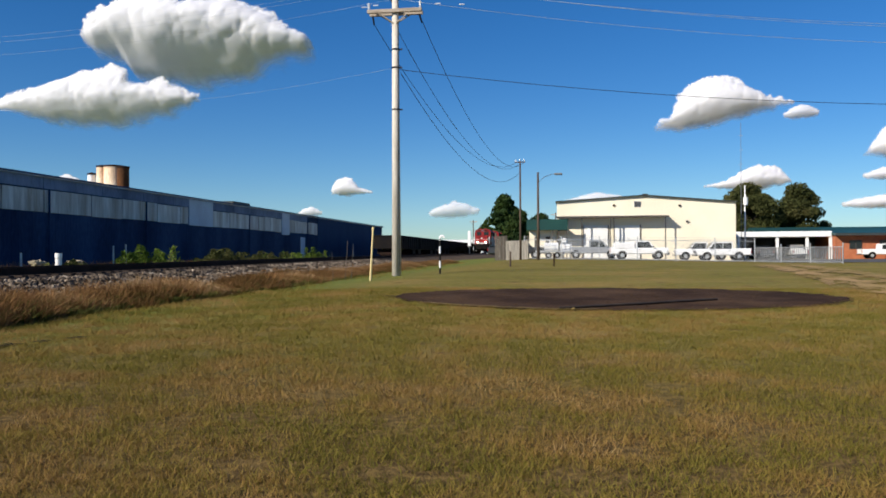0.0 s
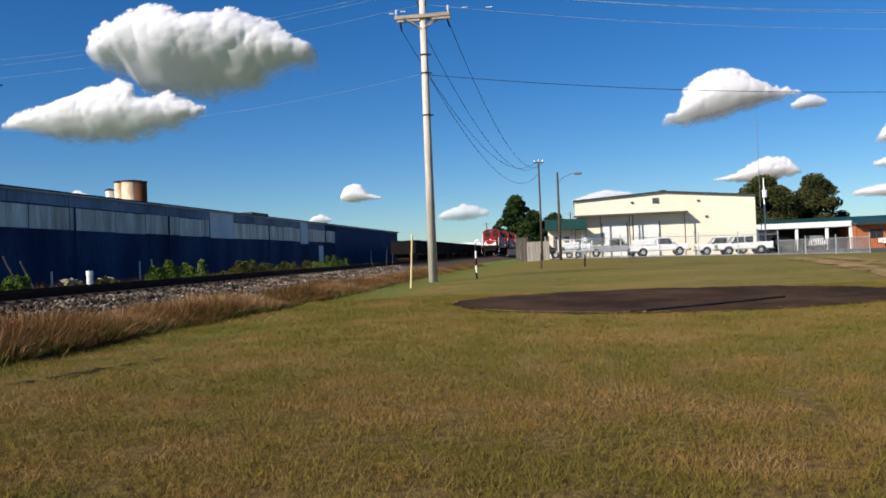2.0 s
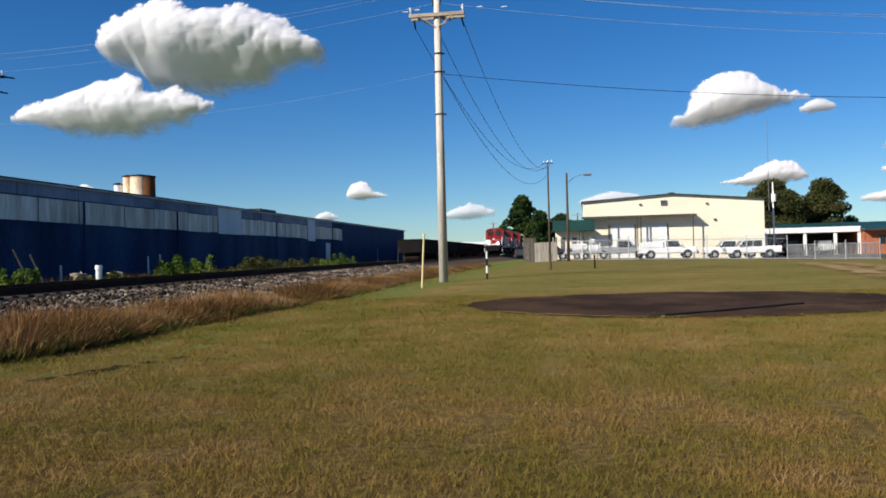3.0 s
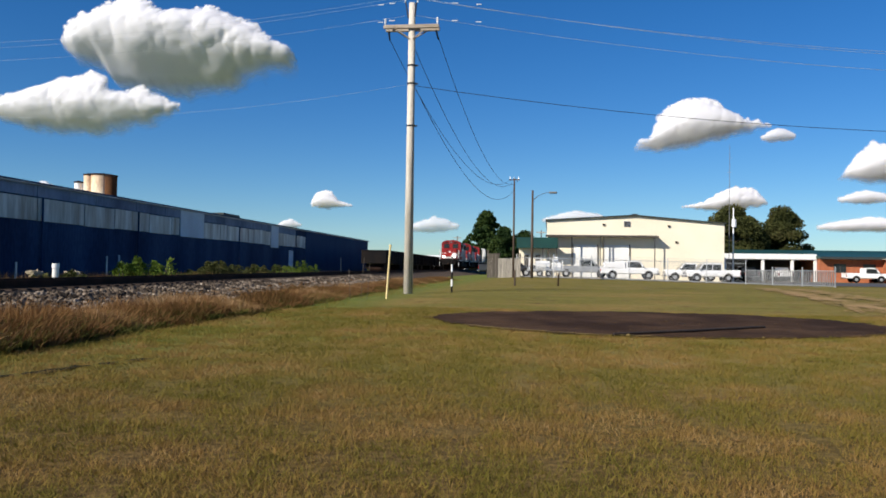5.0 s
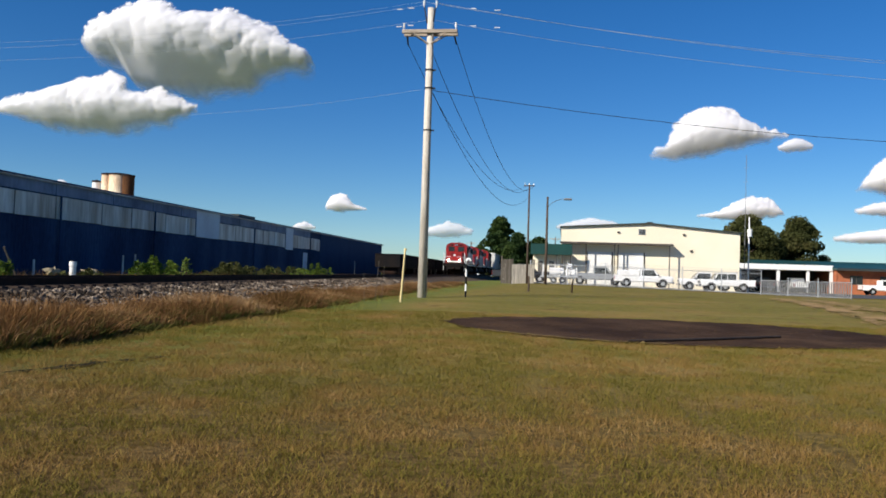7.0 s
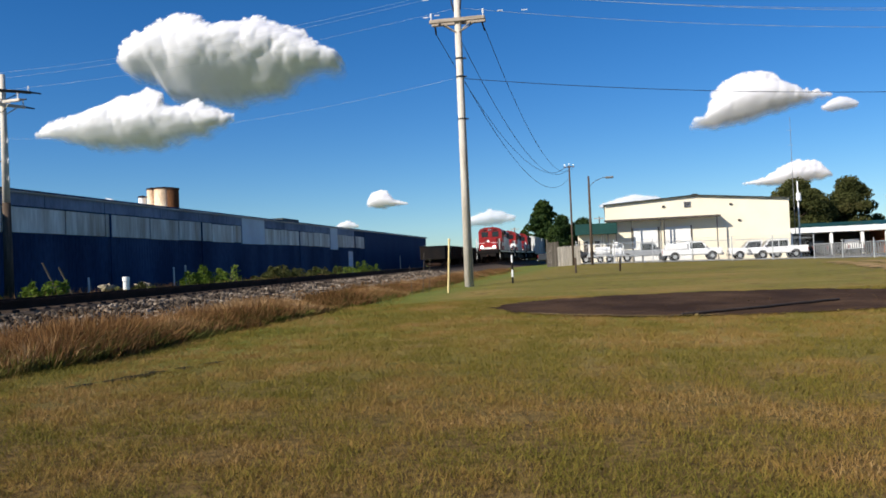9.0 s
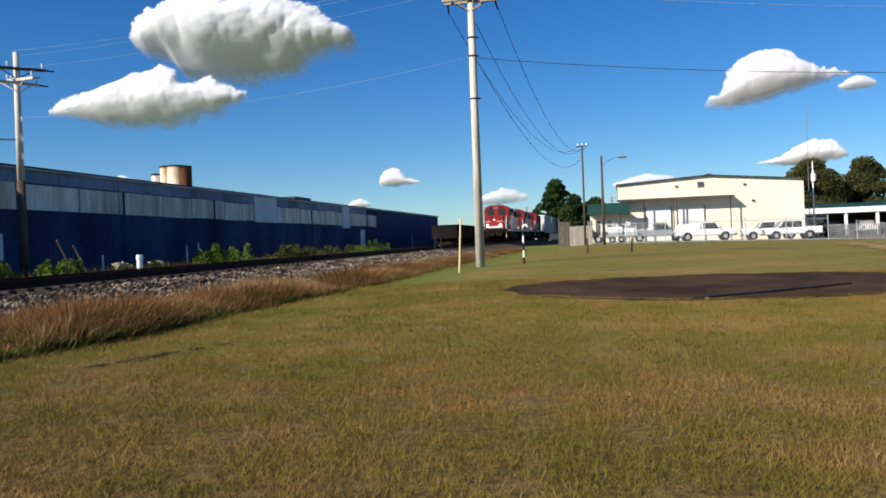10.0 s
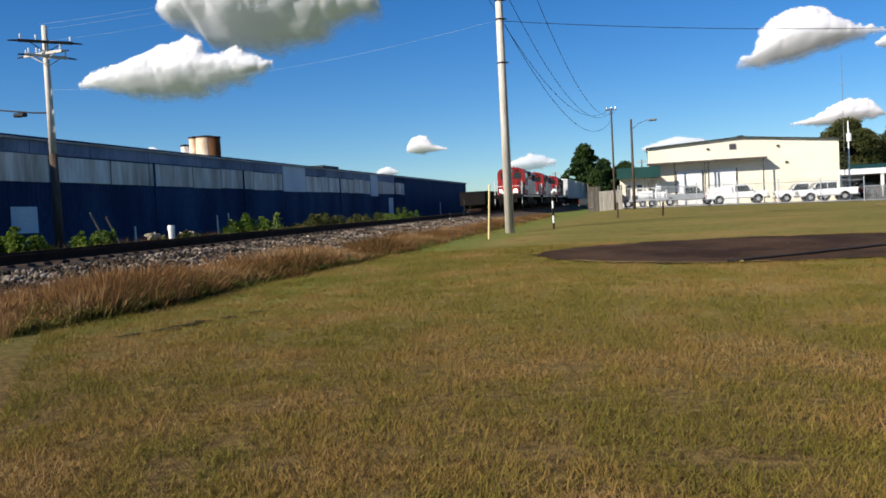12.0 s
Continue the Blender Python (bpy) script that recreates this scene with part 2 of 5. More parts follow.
CREAM = material("cream_metal_siding", (0.81, 0.735, 0.575), 0.5, 0, (0.75, 0.675, 0.52), 0.3, 8, 0.05, 0.04)
DOOR_WHITE = material("white_roller_door", (0.82, 0.81, 0.78), 0.5, 0, (0.74, 0.73, 0.70), 0.5, 8, 0.05, 0.04)
DARK_TRIM = material("dark_green_trim", (0.03, 0.036, 0.034), 0.6, 0, (0.04, 0.045, 0.042), 1, 20, 0.15, 0.05)
GREEN_ROOF = material("green_metal_roof", (0.012, 0.055, 0.047), 0.5, 0.0, (0.010, 0.042, 0.038), 0.5, 10, 0.15, 0.05)
CANOPY = material("brown_canopy_steel", (0.075, 0.064, 0.054), 0.7, 0.0, (0.05, 0.042, 0.036), 1, 20, 0.2, 0.1)
WHITE_PAINT = material("white_paint", (0.80, 0.80, 0.79), 0.4, 0, (0.74, 0.73, 0.71), 1, 15, 0.05, 0.03)
CAR_WHITE = material("white_car_paint", (0.82, 0.82, 0.82), 0.25, 0, (0.76, 0.75, 0.73), 1, 12, 0.03, 0)
CAR_GREY = material("grey_car_paint", (0.33, 0.34, 0.35), 0.3, 0.3, (0.28, 0.29, 0.30), 1, 12, 0.05, 0)
CAR_DARK = material("dark_car_paint", (0.05, 0.055, 0.06), 0.3, 0.2, (0.04, 0.04, 0.045), 1, 12, 0.05, 0)
CHROME = material("dull_chrome", (0.55, 0.55, 0.56), 0.25, 0.9, (0.45, 0.45, 0.46), 2, 20, 0.05, 0)
GLASS = plain_glass("window_glass", (0.018, 0.022, 0.026))
BRICK_RED = material("red_brick", (0.42, 0.15, 0.075), 0.9, 0, (0.33, 0.11, 0.055), 2, 18, 0.2, 0.3)
INSIDE = material("dim_interior", (0.10, 0.09, 0.08), 0.9, 0, (0.07, 0.065, 0.06), 1, 10, 0.2, 0.1)
LOCO_RED = material("locomotive_red", (0.27, 0.012, 0.012), 0.5, 0, (0.13, 0.009, 0.009), 1.2, 14, 0.15, 0.05)
LOCO_GREY = material("weathered_grey_white", (0.55, 0.55, 0.54), 0.5, 0, (0.36, 0.34, 0.32), 0.9, 12, 0.2, 0.08)
LOCO_BLACK = material("sooty_black", (0.009, 0.008, 0.008), 0.8, 0.0, (0.018, 0.014, 0.012), 1.2, 20, 0.3, 0.1)
CAR_BODY_GREY = material("freight_car_grey", (0.60, 0.60, 0.58), 0.6, 0, (0.42, 0.38, 0.34), 0.5, 8, 0.15, 0.05, (1, 1, 0.3))
GONDOLA_BLACK = material("black_gondola", (0.008, 0.008, 0.009), 0.8, 0, (0.016, 0.012, 0.01), 0.6, 10, 0.3, 0.1)
RUST_SHADE = material("rust_brown_tank_shade", (0.10, 0.045, 0.02), 0.85, 0, (0.045, 0.022, 0.013), 0.9, 10, 0.3, 0.2, (1, 1, 0.4))
RUT_SHADE = material("rut_shade", (0.014, 0.012, 0.006), 0.9, 0, (0.03, 0.024, 0.011), 2, 30, 0.3, 0.4)
TANK_CREAM = material("rust_streaked_cream", (0.78, 0.64, 0.45), 0.6, 0.0, (0.42, 0.17, 0.06), 0.55, 6, 0.25, 0.1, (1, 1, 0.35))
YELLOW = material("yellow_marker_plastic", (0.72, 0.58, 0.27), 0.6, 0, (0.62, 0.50, 0.26), 4, 30, 0.1, 0.05)
BARK = material("bark", (0.12, 0.09, 0.065), 0.95, 0, (0.07, 0.05, 0.04), 2, 16, 0.4, 0.6, (4, 4, 0.6))
SLAT = material("grey_plastic_slats", (0.17, 0.175, 0.18), 0.7, 0, (0.12, 0.125, 0.13), 1, 20, 0.1, 0.05)
LAMP_ON = glow("lit_headlight", (1.0, 0.93, 0.78), 14.0)
RUST_PIPE = material("dark_iron_pipe", (0.045, 0.035, 0.03), 0.7, 0.3, (0.07, 0.05, 0.04), 3, 30, 0.3, 0.2)
CLOUD = cloud_material()

# ---- building blocks ----


def box(bm, x0, y0, z0, x1, y1, z1, bevel=0.0):
    r = bmesh.ops.create_cube(bm, size=1.0)["verts"]
    for v in r:
        v.co = Vector((x0 + (v.co.x + 0.5) * (x1 - x0), y0 + (v.co.y + 0.5) * (y1 - y0), z0 + (v.co.z + 0.5) * (z1 - z0)))
    if bevel:
        edges = list({e for v in r for e in v.link_edges})
        bmesh.ops.bevel(bm, geom=edges, offset=bevel, segments=1, affect="EDGES")


def rod(bm, a, b, r0, r1=None, sides=10):
    a, b = Vector(a), Vector(b)
    way = b - a
    m = Matrix.Translation((a + b) / 2) @ way.to_track_quat("Z", "Y").to_matrix().to_4x4()
    bmesh.ops.create_cone(bm, cap_ends=True, segments=sides, radius1=r0, radius2=r0 if r1 is None else r1, depth=way.length, matrix=m)


def tube(bm, points, r, sides=6):
    """A bent tube as one skin."""
    pts = [Vector(p) for p in points]
    rings = []
    for k, p in enumerate(pts):
        way = (pts[min(k + 1, len(pts) - 1)] - pts[max(k - 1, 0)]).normalized()
        q = way.to_track_quat("Z", "Y")
        rings.append([bm.verts.new(p + q @ Vector((r * math.cos(2 * math.pi * a / sides), r * math.sin(2 * math.pi * a / sides), 0))) for a in range(sides)])
    for a, b in zip(rings[:-1], rings[1:]):
        for k in range(sides):
            bm.faces.new((a[k], a[(k + 1) % sides], b[(k + 1) % sides], b[k]))
    bm.faces.new(rings[0][::-1])
    bm.faces.new(rings[-1])


def sheet(bm, outline, axis, a, b):
    """An outline in a plane, drawn out from a to b along axis (0 x, 1 y, 2 z)."""
    def at(p, d):
        c = list(p)
        c.insert(axis, d)
        return c
    one = [bm.verts.new(at(p, a)) for p in outline]
    two = [bm.verts.new(at(p, b)) for p in outline]
    bm.faces.new(one)
    bm.faces.new(two[::-1])
    for k in range(len(one)):
        q = (k + 1) % len(one)
        bm.faces.new((one[k], two[k], two[q], one[q]))
    bmesh.ops.recalc_face_normals(bm, faces=bm.faces[:])


def part(name, bm, mat, parent=None, label="", at=None, smooth=False):
    me = bpy.data.meshes.new(name)
    bm.to_mesh(me)
    bm.free()
    me.materials.append(mat)
    if smooth:
        me.shade_smooth()
    ob = new(name, me)
    ob.parent = parent
    if at is not None:
        ob.matrix_basis = at
    return tagged(ob, label)


def raw(name, verts, faces, mat, parent=None, smooth=False):
    me = bpy.data.meshes.new(name)
    me.from_pydata([tuple(map(float, v)) for v in verts], [], [tuple(map(int, f)) for f in faces])
    me.materials.append(mat)
    if smooth:
        me.shade_smooth()
    ob = new(name, me)
    ob.parent = parent
    return ob


def thing(name, m, label, category, group="", kind=""):
    ob = new(name)
    ob.matrix_basis = m
    return tagged(ob, label, category, group, kind)


def made(*calls):
    """A bmesh from (function, arguments...) calls."""
    bm = bmesh.new()
    for f, *a in calls:
        f(bm, *a)
    return bm


rng = np.random.default_rng(7)


# ---- ground ----
def ground_z(x, y):
    x, y = np.asarray(x, float), np.asarray(y, float)
    z = 0.9 * (1 - np.exp(-np.maximum(y, 0) / 17)) + 0.012 * np.minimum(y, 0)
    z = z + 0.12 * np.clip((-x - 1) / 6, 0, 1) * np.exp(-np.maximum(y, 0) / 15)
    z = z - 0.1 * np.clip((-x - 4) / 2.4, 0, 1) * np.clip((y - 12) / 12, 0, 1) - 0.1 * np.clip((-x - 7) / 4, 0, 1) * np.clip((y - 32) / 30, 0, 1)
    z = z - 0.02 * np.clip(x, -2, 18) * np.clip((y - 25) / 50, 0, 1)
    return z


def gz(x, y):
    return float(ground_z(x, y))


def spaced(edges):
    out = []
    for a, b, step in edges:
        out += list(np.arange(a, b, step))
    return np.array(out + [edges[-1][1]])


gx = spaced([(-3000, -200, 400), (-200, -60, 20), (-60, -15, 3), (-15, 26, 0.4), (26, 60, 3), (60, 200, 20), (200, 3000, 400)])
gy = spaced([(-2000, -100, 300), (-100, -20, 10), (-20, 46, 0.4), (46, 120, 3), (120, 300, 20), (300, 4500, 300)])
XX, YY = np.meshgrid(gx, gy)
ZZ = ground_z(XX, YY)
near = (XX > -15) & (XX < 26) & (YY > -20) & (YY < 46)
ZZ = ZZ + near * 0.0015 * rng.standard_normal(XX.shape)
gv = np.stack([XX.ravel(), YY.ravel(), ZZ.ravel()], 1)
nx = len(gx)
gf = [(j * nx + i, j * nx + i + 1, (j + 1) * nx + i + 1, (j + 1) * nx + i) for j in range(len(gy) - 1) for i in range(nx - 1)]
ground = tagged(raw("ground", gv, gf, LAWN, smooth=True), "mown green and straw-brown lawn rising to the tracks", "ground", kind="structure")


def patch_on_ground(name, inside, x0, x1, y0, y1, step, mat, lift, lumps=0.0):
    """A ragged flat patch that lies on the ground wherever inside(x, y) holds."""
    xs, ys = np.arange(x0, x1 + step, step), np.arange(y0, y1 + step, step)
    index, verts, faces = {}, [], []

    def vid(i, j):
        if (i, j) not in index:
            index[i, j] = len(verts)
            x, y = xs[i], ys[j]
            verts.append((x, y, gz(x, y) + lift + lumps * noise.fractal(Vector((x * 2.3, y * 2.3, 0)), 1.0, 2.0, 4)))
        return index[i, j]

    for i in range(len(xs) - 1):
        for j in range(len(ys) - 1):
            if inside(xs[i] + step / 2, ys[j] + step / 2):
                faces.append((vid(i, j), vid(i + 1, j), vid(i + 1, j + 1), vid(i, j + 1)))
    return raw(name, verts, faces, mat, smooth=True)


def in_ring(x, y):
    d = math.hypot((x - 0.55) / 4.35, (y - 17.0) / 2.95)
    return d + 0.06 * noise.fractal(Vector((x * 2.1, y * 2.1, 3)), 0.5, 2.0, 6) < 0.99


def in_path(x, y):
    k = (y - 19) / 26
    mid = 7.1 + 2.6 * k + 0.6 * k * k
    wheel_mark = min(abs(x - mid + 0.75), abs(x - mid - 0.75))
    return wheel_mark + 0.75 * noise.fractal(Vector((x * 2.2, y * 0.8, 8)), 0.25, 2.0, 7) < 0.42


tagged(patch_on_ground("dirt_patch", in_ring, -4.2, 5.4, 13.6, 20.4, 0.06, SOIL, 0.02, 0.012), "round dark patch of bare burnt soil in the lawn", "dirt patch")
tagged(patch_on_ground("dirt_path", in_path, 4, 15, 18, 46, 0.07, PATH_DIRT, 0.035, 0.006), "worn tan dirt track across the lawn", "dirt track", kind="structure")
tagged(patch_on_ground("yard", lambda x, y: True, -6.5, 17, 75, 130, 1.0, GRAVEL, 0.03), "pale gravel yard behind the fence", "yard", kind="structure")
tagged(patch_on_ground("parking_lot", lambda x, y: y > 74 + (22 - x) * 0.2, 17, 75, 73, 103, 1.0, ASPHALT, 0.035), "grey asphalt parking lot", "parking lot", kind="structure")


def scatter_blades(name, xs, ys, height, width, mat, lean=0.5, kind_label="", base=None):
    k = len(xs)
    a = rng.uniform(0, 2 * np.pi, k)
    h = height * rng.uniform(0.5, 1.25, k)
    w = width * rng.uniform(0.6, 1.4, k)
    z = ground_z(xs, ys) if base is None else base
    tilt = rng.normal(0, lean, (k, 2)) * h[:, None]
    p = np.stack([xs, ys, z - 0.01], 1)
    side = np.stack([np.cos(a) * w, np.sin(a) * w, np.zeros(k)], 1)
    tip = p + np.stack([tilt[:, 0], tilt[:, 1], h], 1)
    verts = np.concatenate([p - side, p + side, tip])
    faces = np.stack([np.arange(k), np.arange(k) + k, np.arange(k) + 2 * k], 1)
    return tagged(raw(name, verts, faces, mat), kind_label, "grass", kind="stuff")


def spread(count, x0, x1, y0, y1, power=1.0):
    y = y0 + (y1 - y0) * rng.random(count) ** power
    return rng.uniform(x0, x1, count), y


def track_x(y):
    return -13.6 - 3.4 * np.tanh(y / 75)


def lawn_edge(y):
    """How far the mown edge runs from the middle of the track."""
    return np.interp(y, [0, 5, 8.7, 9.8, 11.2, 13.5, 15.2, 17.3, 20, 30, 60], [4.6, 5.0, 5.65, 6.05, 6.3, 6.5, 6.65, 6.8, 7.0, 7.3, 7.6])


def lawn_points(count):
    x, y = rng.uniform(-9, 9, count), 3.0 + 17 * rng.random(count) ** 1.75
    tuft = np.array([noise.fractal(Vector((a * 2.6, b * 2.6, 6)), 0.7, 2.0, 4) for a, b in zip(x[::1], y[::1])])
    keep = (rng.random(count) < 0.68 + 0.9 * tuft) & (np.abs(x + 1.2) < 1.0 + y * 0.72) & (np.hypot((x - 0.55) / 4.3, (y - 17.0) / 2.9) > 1) & (x > track_x(y) + lawn_edge(y) - 0.2)
    k = (y - 7.6) / 2.3
    keep &= (np.abs(x + 7.15 - 1.05 * k) > 0.11 - 0.085 * k) | (k < 0.15) | (k > 0.95)
    return x[keep], y[keep]


scatter_blades("lawn_grass", *lawn_points(1150000), 0.055, 0.0032, BLADE, 0.7, "short mown grass blades, green and straw-coloured")

# ---- railway ----


def track_turn(y):
    """Degrees by which the track bears to the left of +y."""
    return math.degrees(math.atan(3.4 / 75 / math.cosh(y / 75) ** 2))


def rail_z(y):
    return 1.1 + 0.0027 * y


TRACK_TURN = math.degrees(math.atan(0.018))
prof = [(4.6, None), (3.0, -0.50), (1.5, -0.30), (1.3, -0.2), (-1.75, -0.20), (-2.9, -0.42), (-4.2, None)]
bys = np.concatenate([np.arange(-12, 60, 0.5), np.arange(60, 420, 6.0)])
bv, bf = [], []
for y in bys:
    for d, drop in prof:
        x = track_x(y) + d
        wob = 0.05 * noise.fractal(Vector((d * 0.7, y * 0.8, 1)), 1.0, 2.0, 4)
        bv.append((x + wob, y, (gz(x, y) - 0.03) if drop is None else rail_z(y) + drop + wob * 0.6))
n_p = len(prof)
for j in range(len(bys) - 1):
    for i in range(n_p - 1):
        bf.append((j * n_p + i, (j + 1) * n_p + i, (j + 1) * n_p + i + 1, j * n_p + i + 1))
tagged(raw("ballast_bank", bv, bf, BALLAST), "sloping bank of grey-brown crushed stone ballast", "ballast", kind="structure")

# loose stones on the near slope
STONE_SHAPES = []
for k in range(6):
    bm = bmesh.new()
    bmesh.ops.create_icosphere(bm, subdivisions=1, radius=1.0)
    for v in bm.verts:
        v.co *= 0.75 + 0.45 * random.random()
        v.co.z *= 0.7
    STONE_SHAPES.append((np.array([v.co[:] for v in bm.verts]), np.array([[v.index for v in f.verts] for f in bm.faces])))
    bm.free()
sv, sf, off = [], [], 0
for k in range(27000):
    y = 5 + 55 * random.random() ** 1.5
    d = random.uniform(1.35, 4.9)
    x = track_x(y) + d
    top = rail_z(y)
    z = np.interp(d, [1.5, 3.0, 4.6], [top - 0.30, top - 0.50, gz(x, y) - 0.02])
    shape, tri = STONE_SHAPES[k % 6]
    s = (0.018 + 0.042 * random.random() ** 2) * (1 + y / 45)
    turn = np.array(Euler((random.random() * 6, random.random() * 6, random.random() * 6)).to_matrix())
    sv.append(shape @ turn * s + (x, y, z + s * 0.3))
    sf.append(tri + off)
    off += len(shape)
tagged(raw("ballast_stones", np.concatenate(sv), np.concatenate(sf), STONE), "loose crushed ballast stones, grey and tan", "ballast", kind="stuff")

track = thing("railway_track", pose(0, 0, 0), "single railway track of rusty rails on dark timber sleepers", "railway track", kind="structure")
for side in (-0.7525, 0.7525):
    bm = bmesh.new()
    for y0, y1 in zip(np.arange(-12, 420, 6.0), np.arange(-6, 426, 6.0)):
        for half, lo, hi in ((0.07, -0.17, -0.15), (0.012, -0.15, -0.045), (0.036, -0.045, 0.0)):
            a = [bm.verts.new((track_x(y) + side + sx * half, y, rail_z(y) + h)) for y in (y0, y1) for sx, h in ((-1, lo), (1, lo), (1, hi), (-1, hi))]
            for q in range(4):
                bm.faces.new((a[q], a[(q + 1) % 4], a[4 + (q + 1) % 4], a[4 + q]))
    bmesh.ops.recalc_face_normals(bm, faces=bm.faces[:])
    part("rail", bm, RUST_STEEL, track)

# ---- long blue building beyond the track ----
BX, BASE = -30.0, 0.95
blue = thing("blue_building", pose(0, 0, 0.3, -0.2, 0, 0), "long low navy-blue metal factory with dirty white panels", "building")
bm = bmesh.new()
ribs = np.arange(-25, 129.4, 0.3)
outline = []
for k, y in enumerate(ribs):
    outline += [(BX, y), (BX, y + 0.2), (BX + 0.012, y + 0.22), (BX + 0.012, y + 0.28)]
lower = [bm.verts.new((x, y, BASE - 0.4)) for x, y in outline]
upper = [bm.verts.new((x, y, 5.2)) for x, y in outline]
for k in range(len(outline) - 1):
    bm.faces.new((lower[k], lower[k + 1], upper[k + 1], upper[k]))
part("front_wall", bm, NAVY, blue)
part("body", made((box, -75, -25, BASE - 0.4, BX - 0.05, 129.5, 5.75)), NAVY, blue)
part("end_wall", made((box, -75, 129.5, BASE - 0.4, BX + 0.03, 129.6, 5.8)), NAVY, blue)
part("plain_wall", made((box, BX + 0.01, 95.9, 3.0, BX + 0.05, 129.5, 5.78)), NAVY_NEW, blue)
part("plain_wall", made((box, BX + 0.014, 95.9, BASE - 0.4, BX + 0.045, 129.5, 3.0)), NAVY_NEW, blue)
part("roof", made((sheet, [(-75.2, 5.75), (BX + 0.25, 5.75), (BX + 0.25, 5.83), (-52, 6.7), (-75.2, 5.83)], 1, -25.2, 129.8)), ROOF_TIN, blue)
part("gutter", made((box, BX + 0.06, -25, 5.84, BX + 0.2, 129.7, 5.93, 0.03)), NAVY, blue, "dark gutter edge")
y = -24.0
for width in [5.2, 6.1, 5.2, 4.4] * 8:
    if y + width > 95.5:
        break
    part("fascia_panel", made((box, BX + 0.012, y, 5.12, BX + 0.085, y + width - 0.05, 5.86, 0.01)), FASCIA, blue)
    y += width
y = -24.0
while y < 95:
    w = random.choice([3.6, 4.8, 5.2, 1.6])
    for stop in (62.15, 83.45, 95.8):
        if y < stop < y + w:
            w = stop - y
    part("white_panel", made((box, BX + 0.012, y, 3.76 + random.uniform(-0.05, 0.04), BX + 0.06, y + w - 0.09, 5.08 + random.uniform(-0.03, 0.03), 0.008)), PALE_PANEL, blue)
    y += w
    for a, b in ((62.1, 66.6), (83.4, 85.8)):
        if a < y < b:
            y = b + 0.02
for y0, y1, z0, z1 in ((62.2, 66.6, 3.70, 5.74), (83.5, 85.8, 3.5, 5.8)):
    part("patch_panel", made((box, BX + 0.02, y0, z0, BX + 0.1, y1, z1, 0.01)), PATCH_PANEL, blue, "pale grey-blue replacement panel")
for y in (12, 31, 44.3, 55.4, 74.5, 91.8):
    part("downpipe", made((box, BX + 0.1, y, BASE - 0.3, BX + 0.18, y + 0.09, 5.1)), NAVY, blue)
door = part("door", made((box, BX + 0.035, 89.5, BASE - 0.05, BX + 0.09, 91.0, 3.36, 0.01)), PATCH_PANEL, blue, "pale grey door")
part("door_handle", made((box, BX + 0.09, 90.75, 2.0, BX + 0.14, 90.85, 2.12)), CHROME, door)
part("wall_board", made((box, BX + 0.035, 32.8, 1.35, BX + 0.09, 34.5, 2.6, 0.01)), PATCH_PANEL, blue, "pale board fixed low on the wall")
part("roof_vent", made((box, -34, 73.5, 5.9, -31, 77.5, 6.35, 0.05)), DARK_TRIM, blue, "low dark roof unit")


def storage_tank(x, y, r, top, name, label, mat):
    t = thing(name, pose(x, y, 0.9), label, "tank")
    h = top - 0.9
    part("shell", made((rod, (0, 0, 0), (0, 0, h), r, r, 28)), mat, t)
    part("top_rim", made((rod, (0, 0, h - 0.12), (0, 0, h + 0.03), r + 0.05, r + 0.05, 28)), RUST_STEEL, t)
    for k in range(5):
        part("hoop", made((rod, (0, 0, 1.2 + k * h / 5.5), (0, 0, 1.27 + k * h / 5.5), r + 0.02, r + 0.02, 28)), mat, t)
    part("lid", made((rod, (0, 0, h + 0.02), (0, 0, h + 0.12), r - 0.1, r * 0.3, 28)), RUST_STEEL, t)


storage_tank(-47.35, 79.0, 0.5, 10.5, "storage_tank", "narrow cream steel tank stained at the foot", TANK_CREAM)
storage_tank(-45.85, 78.7, 0.98, 10.45, "storage_tank", "cream steel storage tank with orange rust streaks behind the factory", TANK_CREAM)
# added dark cylinder: shade of the cream tank's right side, in colour
storage_tank(-44.75, 78.5, 0.6, 10.32, "storage_tank", "dark rust-brown cylinder standing in for the cream tank's shaded side", RUST_SHADE)
storage_tank(-48.45, 79.0, 0.4, 9.75, "storage_tank", "small white cylindrical tank beside the rusty tanks", WHITE_PAINT)


# ---- cream warehouse ----
WY, WL, WR = 92.0, -1.9, 16.7
g0 = 0.6
ware = thing("warehouse", pose(0, 0, 0), "large cream metal-sided warehouse with a low gable and dark roof edge", "warehouse")
part("side_walls", made((box, WL, WY + 0.1, g0, WR, WY + 32, 6.6)), CREAM, ware)
gable = [(WL, g0), (WR, g0), (WR, 6.72), (7.4, 7.5), (WL, 6.95)]
part("front_wall", made((sheet, gable, 1, WY, WY + 0.12)), CREAM, ware)
bm = bmesh.new()
for x in np.arange(WL + 0.15, WR, 0.3):
    top = np.interp(x, [WL, 7.4, WR], [6.95, 7.5, 6.72])
    box(bm, x, WY - 0.009, g0, x + 0.04, WY + 0.01, top - 0.02)
part("siding_ribs", bm, CREAM, ware)
roof_line = [(WL - 0.15, 6.95), (7.4, 7.5), (WR + 0.15, 6.70), (WR + 0.15, 6.80), (7.4, 7.62), (WL - 0.15, 7.06)]
part("roof", made((sheet, roof_line, 1, WY - 0.3, WY + 32.2)), DARK_TRIM, ware)
part("ridge_cap", made((box, 7.1, WY - 0.33, 7.55, 7.7, WY + 32.2, 7.7, 0.03)), DARK_TRIM, ware)
